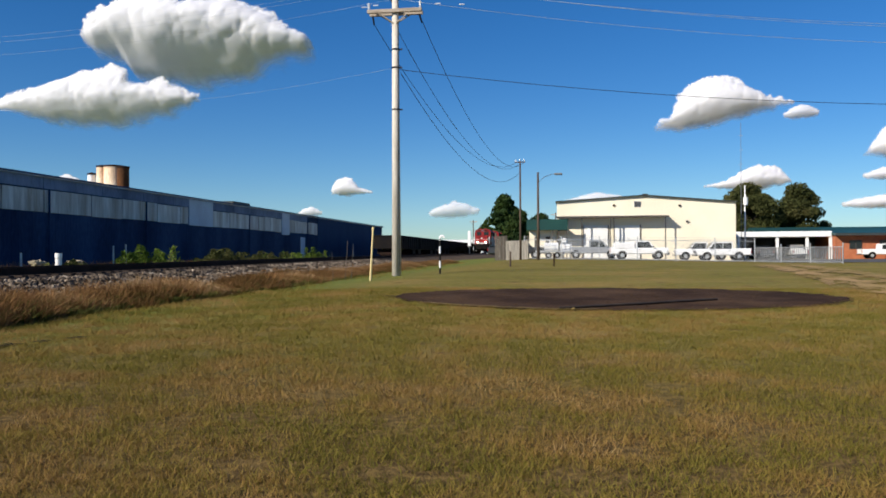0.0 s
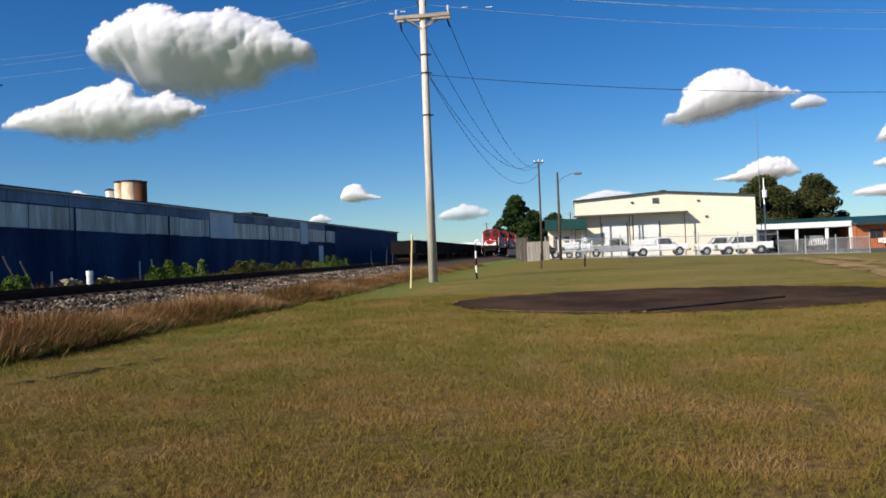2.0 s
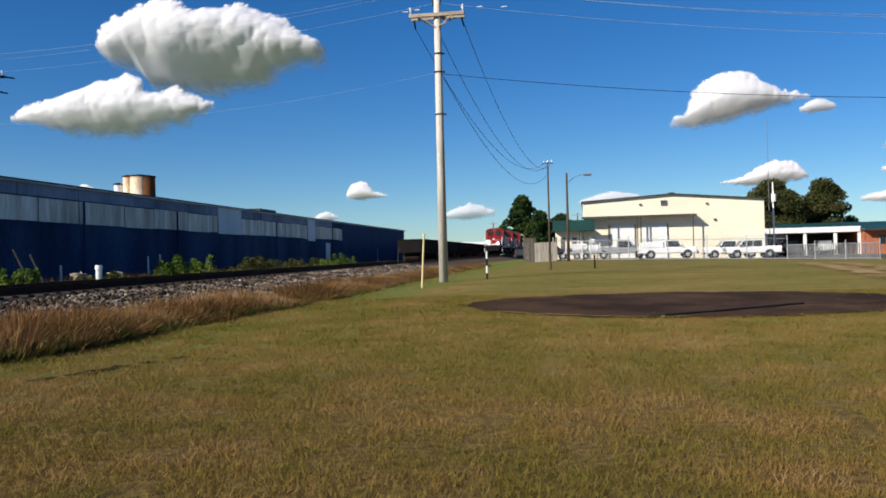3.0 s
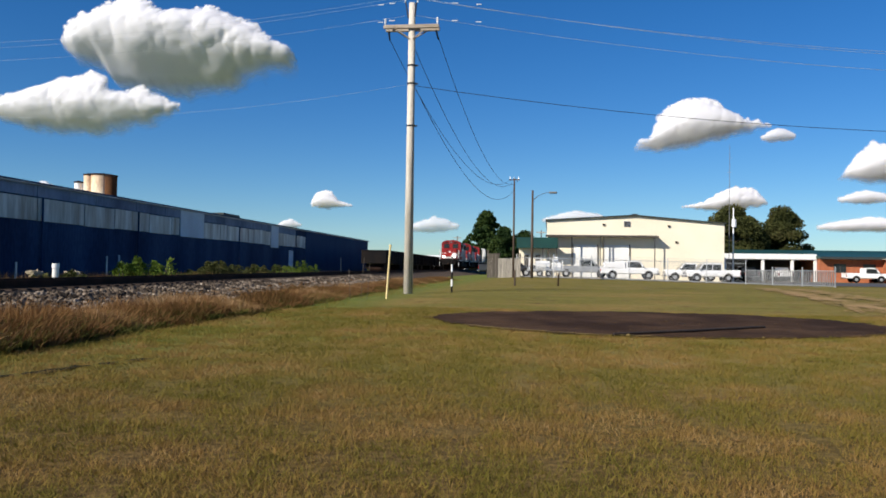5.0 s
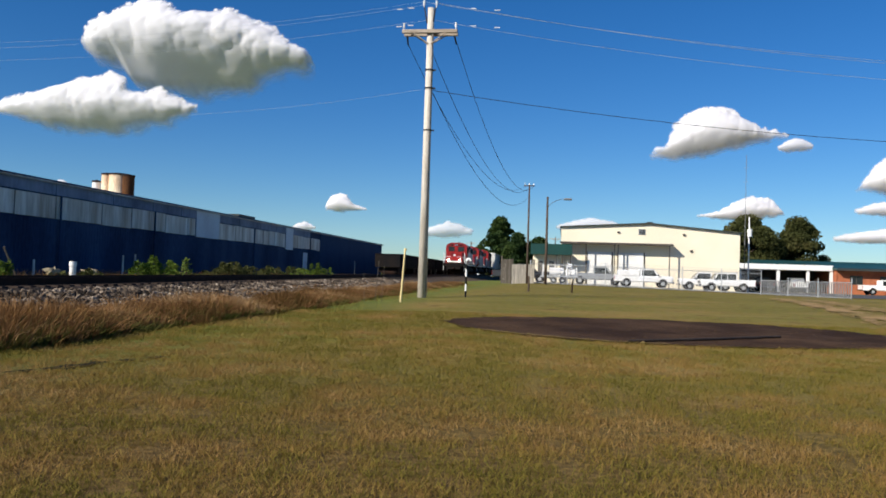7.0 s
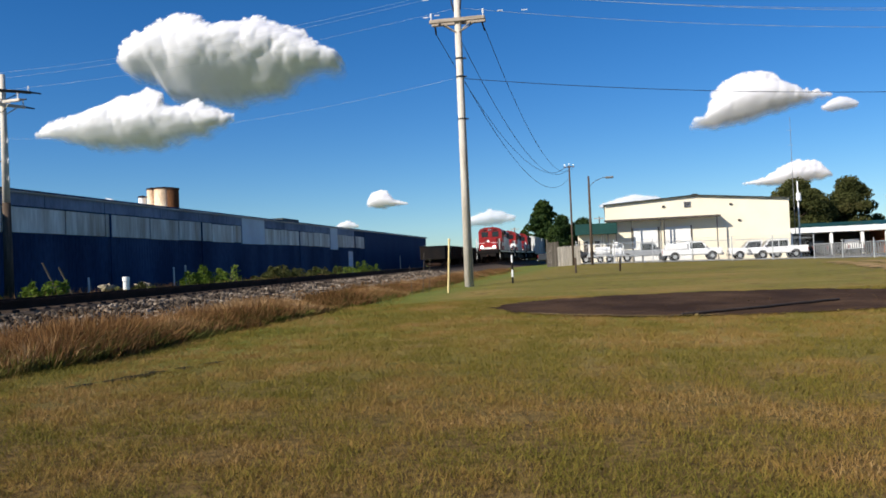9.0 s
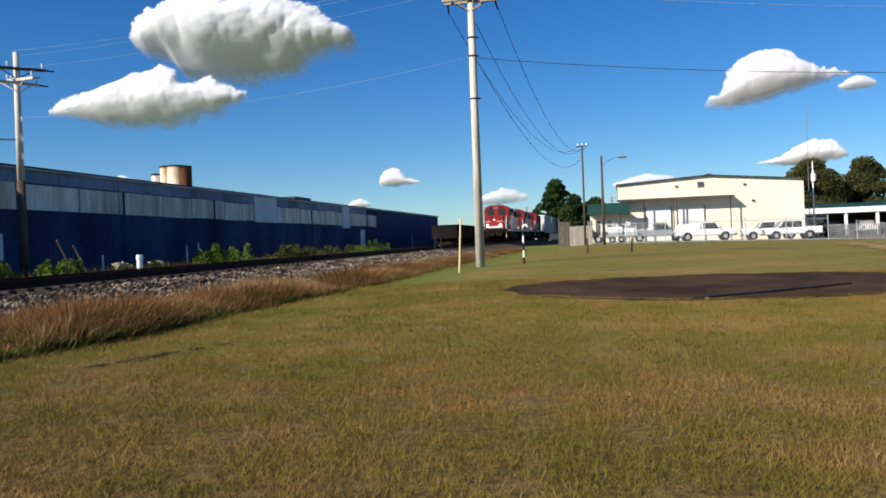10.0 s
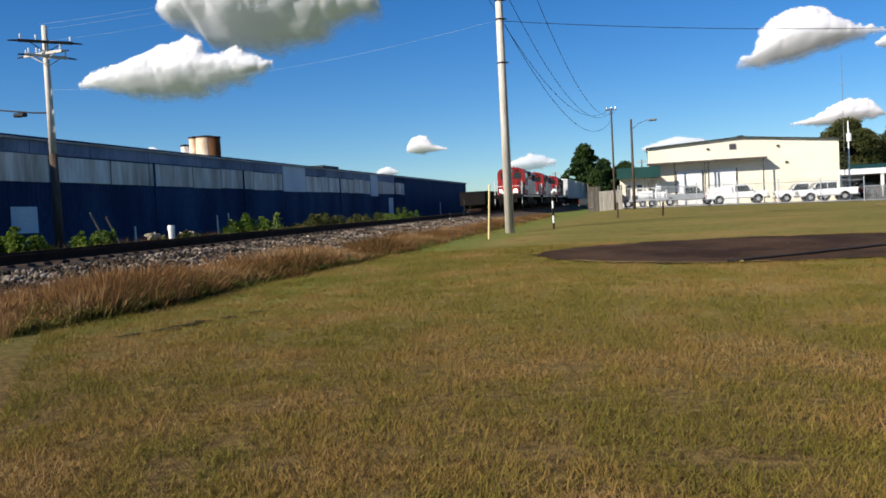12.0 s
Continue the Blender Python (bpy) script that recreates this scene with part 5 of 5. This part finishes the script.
def locomotive(lit, label, hood_mat=None):
    """A four-axle road switcher; its nose faces -y and stands at its origin, rails at z 0."""
    hood = hood_mat or LOCO_GREY
    t = thing("locomotive", pose(0, 150, 1.5), label, "locomotive", "locomotives of the train")
    wheels = []
    part("underframe", made((box, -1.5, 0.25, 1.32, 1.5, 17.3, 1.6, 0.03)), LOCO_BLACK, t)
    part("fuel_tank", made((box, -1.3, 6.4, 0.5, 1.3, 11.2, 1.32, 0.15)), LOCO_BLACK, t)
    bogie(t, 3.7, wheels)
    bogie(t, 13.8, wheels)
    part("pilot", made((box, -1.45, 0.1, 1.2, 1.45, 0.3, 1.55, 0.03), (box, -1.0, 0.15, 0.75, 1.0, 0.3, 1.2, 0.03)), LOCO_BLACK, t)
    part("coupler", made((box, -0.14, -0.6, 0.78, 0.14, 0.1, 1.05, 0.05)), RUST_STEEL, t)
    nose = part("nose", made((box, -1.12, 0.85, 1.6, 1.12, 3.0, 3.15, 0.14)), LOCO_RED, t)
    part("nose_stripe", made((box, -1.0, 0.835, 1.72, 1.0, 0.852, 1.95)), LOCO_GREY, nose, "pale stripe across the nose")
    part("nose_emblem", made((rod, (0, 0.83, 2.72), (0, 0.86, 2.72), 0.15, 0.15, 20)), PORCELAIN, nose, "plain white round emblem")
    cab = part("cab", made((sheet, [(-1.5, 1.6), (1.5, 1.6), (1.5, 4.0), (1.28, 4.35), (0.7, 4.55), (-0.7, 4.55), (-1.28, 4.35), (-1.5, 4.0)], 1, 2.8, 5.3)), LOCO_RED, t)
    for s in (-1, 1):
        part("windscreen", made((box, s * 0.68 - 0.42, 2.77, 3.3, s * 0.68 + 0.42, 2.81, 3.98, 0.01)), GLASS, cab)
        part("side_window", made((box, s * 1.49 - 0.02, 3.4, 3.15, s * 1.49 + 0.02, 4.9, 3.9, 0.01)), GLASS, cab)
        part("cab_band", made((box, s * 1.495 - 0.012, 2.85, 2.1, s * 1.495 + 0.012, 5.25, 2.55)), LOCO_GREY, cab, "pale band on the cab side")
        part("number_board", made((box, s * 0.62 - 0.22, 2.74, 4.12, s * 0.62 + 0.22, 2.82, 4.28, 0.01)), LOCO_BLACK, cab)
        dl = part("ditch_light", made((rod, (s * 0.78, 0.5, 2.02), (s * 0.78, 0.36, 2.02), 0.11, 0.13, 16)), LAMP_ON if lit else CHROME, t)
        part("light_bracket", made((rod, (s * 0.78, 0.5, 1.55), (s * 0.78, 0.5, 2.0), 0.04, 0.04, 6)), LOCO_BLACK, dl)
    part("headlight", made((rod, (-0.13, 2.7, 4.2), (-0.13, 2.83, 4.2), 0.11, 0.11, 14), (rod, (0.13, 2.7, 4.2), (0.13, 2.83, 4.2), 0.11, 0.11, 14)), CHROME, cab)
    part("horn", made((rod, (0.3, 3.2, 4.6), (0.3, 3.7, 4.68), 0.1, 0.03, 8)), CHROME, cab)
    long_hood = part("long_hood", made((box, -0.95, 5.3, 1.6, 0.95, 16.6, 4.2, 0.1)), hood, t)
    part("hood_stripe", made((box, -0.965, 5.4, 3.4, 0.965, 16.5, 3.75)), LOCO_RED, long_hood, "red stripe along the hood")
    for k in range(9):
        for s in (-1, 1):
            part("hood_door", made((box, s * 0.96 - 0.012, 5.7 + k * 1.18, 1.75, s * 0.96 + 0.012, 6.72 + k * 1.18, 3.3, 0.008)), hood, long_hood)
    for s in (-1, 1):
        part("radiator_grille", made((box, s * 0.965 - 0.02, 13.2, 3.25, s * 0.965 + 0.02, 16.2, 4.05)), LOCO_BLACK, long_hood)
        part("brake_blister", made((box, s * 0.98 - 0.15, 8.0, 3.75, s * 0.98 + 0.15, 11.2, 4.3, 0.06)), LOCO_BLACK, long_hood)
    for y in (8.8, 10.2, 13.6, 15.0):
        part("roof_fan", made((rod, (0, y, 4.18), (0, y, 4.42), 0.6, 0.56, 18)), LOCO_BLACK, long_hood)
    part("exhaust_stack", made((box, -0.2, 6.6, 4.15, 0.2, 7.4, 4.6, 0.03)), LOCO_BLACK, long_hood)
    for s in (-1, 1):
        x = s * 1.46
        for y in (0.35, 2.3, 5.8, 7.6, 9.4, 11.2, 13.0, 14.8, 16.6, 17.2):
            part("stanchion", made((rod, (x, y, 1.55), (x, y, 2.62), 0.018, 0.018, 6)), LOCO_GREY, t)
        part("handrail", made((rod, (x, 5.5, 2.62), (x, 17.2, 2.62), 0.018, 0.018, 6)), LOCO_GREY, t)
        part("handrail", made((tube, [(s * 0.4, 0.3, 2.5), (s * 1.3, 0.3, 2.5), (x, 0.4, 1.9), (x, 0.4, 0.6)], 0.03, 6)), WHITE_PAINT, t)
        for y in (0.5, 16.7):
            part("steps", made((box, s * 1.5 - 0.1, y, 0.35, s * 1.5 + 0.05, y + 0.13, 1.6), (box, s * 1.5 - 0.1, y + 0.6, 0.35, s * 1.5 + 0.05, y + 0.73, 1.6), (box, s * 1.5 - 0.25, y, 0.4, s * 1.5 + 0.03, y + 0.68, 0.45), (box, s * 1.5 - 0.25, y, 0.85, s * 1.5 + 0.03, y + 0.68, 0.9)), LOCO_BLACK, t)
        for y in (0.55, 5.5, 16.75):
            part("grab_iron", made((rod, (x, y, 1.5), (x, y, 3.0), 0.05, 0.05, 6), (rod, (x, y, 3.0), (x, y + 0.55, 2.4), 0.045, 0.045, 6)), WHITE_PAINT, t)
        part("side_sill", made((box, s * 1.5 - 0.01, 0.6, 1.34, s * 1.5 + 0.02, 17.0, 1.52)), LOCO_GREY, t)
    part("rear_pilot", made((box, -1.5, 17.2, 0.7, 1.5, 17.45, 1.55, 0.03)), LOCO_BLACK, t)
    return t, wheels


def boxcar(label):
    t = thing("boxcar", pose(0, 150, 1.5), label, "railway wagon", "boxcars of the train")
    wheels = []
    part("body", made((box, -1.5, 0.6, 1.15, 1.5, 15.9, 4.3, 0.05)), CAR_BODY_GREY, t)
    part("roof", made((sheet, [(-1.55, 4.25), (1.55, 4.25), (1.55, 4.32), (0, 4.55), (-1.55, 4.32)], 1, 0.5, 16.0)), WHITE_PAINT, t)
    for k in range(13):
        for s in (-1, 1):
            part("side_rib", made((box, s * 1.52 - 0.04, 0.9 + k * 1.22, 1.2, s * 1.52 + 0.04, 1.0 + k * 1.22, 4.2)), CAR_BODY_GREY, t)
    for s in (-1, 1):
        part("sliding_door", made((box, s * 1.56 - 0.03, 6.8, 1.25, s * 1.56 + 0.03, 9.8, 4.15, 0.01)), CAR_BODY_GREY, t)
        part("ladder", made(*[(box, s * 1.3 - 0.25, 0.5, 1.3 + k * 0.4, s * 1.3 + 0.25, 0.56, 1.34 + k * 0.4) for k in range(7)]), WHITE_PAINT, t)
    part("sill", made((box, -0.5, 0.2, 0.85, 0.5, 16.3, 1.2)), LOCO_BLACK, t)
    bogie(t, 2.9, wheels, 0.87)
    bogie(t, 13.6, wheels, 0.87)
    return t, wheels


# all three units run nose first
TRAIN = []
behind = 0.0
for k in range(3):
    TRAIN.append((*locomotive(k == 0, ("red-nosed grey road-switcher locomotive with lit ditch lights leading the train", "red and grey locomotive coupled second in the train", "dark weathered red and grey locomotive coupled third")[k], LOCO_BLACK if k == 2 else None), behind, False))
    behind += 17.9
for k in range(4):
    TRAIN.append((*boxcar("pale grey ribbed boxcar behind the locomotives"), behind, False))
    behind += 16.7


# ---- clouds ----
def smooth_step(x):
    x = np.clip(x, 0, 1)
    return x * x * (3 - 2 * x)


def blurred(field, times):
    for _ in range(times):
        p = np.pad(field, 1, mode="edge")
        field = (p[1:-1, :-2] + p[1:-1, 2:] + p[:-2, 1:-1] + p[2:, 1:-1] + 2 * field) / 6
    return field


def fbm(x, y, r, octaves):
    """Soft random field in about -1..1 at the points x, y."""
    total, gain = np.zeros_like(x), 1.0
    for _ in range(octaves):
        table = r.uniform(-1, 1, (64, 64))
        i, j = np.floor(x).astype(int), np.floor(y).astype(int)
        fx, fy = smooth_step(x - i), smooth_step(y - j)
        i0, i1, j0, j1 = i % 64, (i + 1) % 64, j % 64, (j + 1) % 64
        total += gain * ((table[j0, i0] * (1 - fx) + table[j0, i1] * fx) * (1 - fy) + (table[j1, i0] * (1 - fx) + table[j1, i1] * fx) * fy)
        x, y, gain = x * 2.03 + 5.3, y * 2.03 + 9.1, gain * 0.55
    return total


def cloud(x0, x1, z0, z1, top, base, seed, label, far=1500.0, depth=0.2, cells=150, thin=1.0, keel=0.36, flat=0.6):
    """A cumulus body heaped up of soft puffs between a top and a base line (points of 0..1 across and up). Below the
    keel its underside draws back from the viewer; its rim thins out to nothing."""
    r = np.random.default_rng(seed + 40)
    w, h = x1 - x0, z1 - z0
    long = w / h
    nu, nv = cells, max(24, int(cells * h / w * 1.25))
    uu, vv = np.meshgrid(np.linspace(-0.08, 1.08, nu), np.linspace(-0.16, 1.18, nv))
    (tu, tv), (bu, bv_) = np.array(top).T, np.array(base).T
    wu = uu + 0.045 * fbm(uu * long * 3.5, vv * 3.5, r, 5) / long
    wv = vv + 0.045 * fbm(uu * long * 3.5 + 30, vv * 3.5, r, 5)

    def within(u, v):
        return np.minimum(np.minimum(np.interp(u, tu, tv) - v, (v - np.interp(u, bu, bv_)) * 0.8), np.minimum(u, 1 - u) * long)

    low = np.interp(uu, bu, bv_)
    thick = np.maximum(np.interp(uu, tu, tv) - low, 0.12)
    across = np.linspace(-0.5, 1.5, nu * 2)
    span = np.ones(nu // 2) / (nu // 2)
    low_line = np.convolve(np.interp(across, bu, bv_), span, "same")
    thick_line = np.convolve(np.maximum(np.interp(across, tu, tv) - np.interp(across, bu, bv_), 0.12), span, "same")
    low, thick = 0.2 * low + 0.8 * np.interp(uu, across, low_line), np.interp(uu, across, thick_line)
    rel = np.clip((vv - low) / thick, -0.2, 1.2)
    inner = within(wu, wv) + 0.028
    hull = np.clip((vv - np.interp(uu, across, low_line)) / thick, 0, 1)
    core = depth * 1.3 * thick * np.sqrt(np.clip(4 * hull * (1 - hull), 0, 1) * np.clip(4 * uu * (1 - uu), 0, 1) + 0.002)
    core = blurred(core, 6)
    heap = np.zeros_like(uu)
    rim = np.zeros_like(uu)
    du, dv = 1.16 / (nu - 1), 1.34 / (nv - 1)
    for count, lo, hi, small, large, swell in ((60, 0.06, 1, 0.12, 0.26, 0.22), (260, 0.02, 1, 0.05, 0.11, 0.2), (700, -0.01, 0.2, 0.02, 0.05, 0.16)):
        pu, pv = r.uniform(0, 1, count * 9), r.uniform(0, 1.02, count * 9)
        k = within(pu, pv)
        pick = np.nonzero((k > lo) & (k < hi))[0][:count]
        layer_field = np.zeros_like(uu)
        for u, v, room in zip(pu[pick], pv[pick], k[pick]):
            rad = min(r.uniform(small, large), room * 0.9 + 0.02)
            a0, a1 = int((u - 1.4 * rad / long + 0.08) / du), int((u + 1.4 * rad / long + 0.08) / du) + 2
            b0, b1 = int((v - 1.4 * rad + 0.16) / dv), int((v + 1.4 * rad + 0.16) / dv) + 2
            win = (slice(max(b0, 0), min(b1, nv)), slice(max(a0, 0), min(a1, nu)))
            q = 1 - (((wu[win] - u) * long) ** 2 + (wv[win] - v) ** 2) / rad ** 2
            if q.size:
                layer_field[win] = np.maximum(layer_field[win], rad * swell * np.sqrt(np.clip(q, 0, 1)))
                rim[win] = np.maximum(rim[win], smooth_step(q * 0.85))
        heap += blurred(layer_field, 4)
    crown = smooth_step((rel - 0.15) / 0.5)
    front = blurred(core + heap * (0.06 + 0.94 * crown), 3)
    t = blurred(np.clip(keel + 0.25 + 0.05 * fbm(uu * long * 2.2, vv * 2.2, r, 2) - rel, 0, 1.2), nv // 16)
    front = front - flat * thick * np.where(t < 0.5, t * t, t - 0.25)
    soft_rim = 0.10 + 0.10 * (1 - crown) + 0.06 * smooth_step((uu - 0.6) / 0.4)
    cover = np.maximum(smooth_step(inner / soft_rim), rim * (0.1 + 0.9 * crown))
    cover = blurred(cover * (1 + 0.15 * fbm(uu * long * 8, vv * 8, r, 4) * (1 - cover)), 1)
    edge = np.minimum(np.minimum(uu + 0.08, 1.08 - uu) * long, np.minimum(vv + 0.16, 1.18 - vv))
    cover = np.clip((cover - 0.05) / 0.93, 0, 1) * smooth_step(edge / 0.06) * thin
    verts, faces, strength = [], [], []
    keep = blurred((cover > 0.004).astype(float), 1) > 0
    for sign in (-1, 1):
        index = np.where(keep, np.cumsum(keep.ravel()).reshape(keep.shape) - 1 + len(strength), -1)
        y = far - front * h if sign < 0 else far - (front - 1.2 * core) * h + 0.5
        verts += np.stack([(x0 + uu * w)[keep], y[keep], (z0 + vv * h)[keep]], 1).tolist()
        strength += cover[keep].tolist()
        quad = np.stack([index[:-1, :-1], index[:-1, 1:], index[1:, 1:], index[1:, :-1]], -1).reshape(-1, 4)
        quad = quad[quad.min(1) >= 0]
        faces += (quad if sign < 0 else quad[:, ::-1]).tolist()
    ob = raw("cloud", verts, faces, CLOUD, None, True)
    layer = ob.data.attributes.new("thickness", "FLOAT", "POINT")
    layer.data.foreach_set("value", strength)
    tagged(ob, label, "cloud", "fair-weather clouds")


PUFF_TOP = [(0, 0.2), (0.15, 0.6), (0.35, 1.0), (0.55, 0.9), (0.75, 0.55), (1, 0.25)]
PUFF_BASE = [(0, 0.15), (0.3, 0.0), (0.7, 0.05), (1, 0.2)]
FLAT_TOP = [(0, 0.4), (0.2, 0.7), (0.5, 1.0), (0.8, 0.8), (1, 0.5)]
cloud(-950, -480, 326, 508, [(0, 0.55), (0.03, 0.75), (0.11, 0.88), (0.18, 0.95), (0.28, 1.02), (0.4, 0.95), (0.47, 0.84), (0.56, 0.91), (0.7, 0.86), (0.79, 0.75), (0.88, 0.63), (0.95, 0.5), (1, 0.36)],
      [(0, 0.5), (0.05, 0.34), (0.16, 0.28), (0.19, 0.09), (0.35, 0.05), (0.55, 0.0), (0.68, 0.03), (0.8, 0.12), (0.9, 0.15), (0.96, 0.16), (1, 0.22)], 1, "large white cumulus cloud with a broad grey underside", cells=330, keel=0.7, flat=0.85)
cloud(-1128, -700, 246, 374, [(0, 0.36), (0.06, 0.58), (0.23, 0.7), (0.4, 0.78), (0.48, 0.9), (0.58, 1.0), (0.64, 0.95), (0.68, 0.7), (0.77, 0.68), (0.84, 0.73), (0.9, 0.55), (1, 0.46)],
      [(0, 0.3), (0.15, 0.2), (0.3, 0.08), (0.46, 0.0), (0.6, 0.02), (0.78, 0.1), (0.95, 0.2), (1, 0.35)], 2, "long white cumulus cloud with a ragged top", cells=310, keel=0.44, flat=0.7)
cloud(-440, -362, 107, 143, [(0, 0.3), (0.12, 0.8), (0.35, 1.0), (0.5, 0.9), (0.6, 0.5), (1, 0.25)], [(0, 0.1), (0.3, 0.0), (1, 0.12)], 3, "small white cumulus puff", cells=110)
cloud(142, 372, 208, 302, [(0, 0.12), (0.15, 0.45), (0.24, 0.88), (0.4, 1.0), (0.6, 0.98), (0.72, 0.72), (0.9, 0.62), (1, 0.5)], [(0, 0.05), (0.2, 0.0), (0.45, 0.14), (0.7, 0.3), (1, 0.45)], 4, "white cumulus cloud with a tapering tail", cells=220)
cloud(355, 412, 226, 252, FLAT_TOP, PUFF_BASE, 5, "thin white wisp of cloud", cells=60, thin=0.7)
cloud(224, 366, 106, 150, [(0, 0.2), (0.25, 0.4), (0.45, 0.8), (0.65, 1.0), (0.85, 0.9), (1, 0.4)], PUFF_BASE, 6, "low white cumulus cloud above the trees", cells=170)
cloud(-16, 100, 82, 108, FLAT_TOP, PUFF_BASE, 7, "faint low cloud above the warehouse", cells=90, thin=0.6)
cloud(-258, -166, 64, 96, FLAT_TOP, PUFF_BASE, 8, "small low cloud near the horizon", cells=80, thin=0.55)
cloud(446, 620, 72, 100, FLAT_TOP, PUFF_BASE, 9, "low white cloud above the brick building", cells=100, thin=0.9)
cloud(484, 640, 154, 228, PUFF_TOP, PUFF_BASE, 10, "white cumulus cloud over the brick building", cells=110)
cloud(482, 570, 120, 145, FLAT_TOP, PUFF_BASE, 11, "small white cloud over the brick building", cells=70, thin=0.85)
cloud(-504, -458, 70, 90, FLAT_TOP, PUFF_BASE, 12, "tiny white cloud near the horizon", cells=50, thin=0.7)
cloud(-1010, -940, 128, 160, FLAT_TOP, PUFF_BASE, 13, "small white cloud behind the factory roof", cells=60, thin=0.8)

# ---- sleepers of the track, shared mesh ----
bm = made((box, -1.3, -0.115, -0.17, 1.3, 0.115, 0.0, 0.015))
sleeper_mesh = bpy.data.meshes.new("sleeper")
bm.to_mesh(sleeper_mesh)
bm.free()
sleeper_mesh.materials.append(TIE_WOOD)
for k in range(230):
    y = -6 + k * 0.52
    ob = new("sleeper", sleeper_mesh)
    ob.parent = track
    ob.matrix_basis = pose(track_x(y) + random.uniform(-0.03, 0.03), y, rail_z(y) - 0.165, 0, 0, track_turn(y) + random.uniform(-0.8, 0.8))


# ---- what moves: the train rolls towards the camera ----
FRONT, SPEED = 154.0, 5.45


def motions():
    for body, wheels, behind, flipped in TRAIN:
        rows = []
        for k in range(25):
            y = FRONT - SPEED * k * 0.5 + behind + (17.45 if flipped else 0)
            rows.append((k * 0.5, pose(track_x(y), y, rail_z(y), -0.155 if flipped else 0.155, 0, track_turn(y) + (180 if flipped else 0))))
        walk(body, rows)
        for wheel_ob, d in wheels:
            turn = math.degrees(SPEED / 0.5) * (-1 if flipped else 1)
            walk(wheel_ob, [(k * 0.125, pose(0, d, 0.5, turn * k * 0.125, 0, 0)) for k in range(97)])


motions()
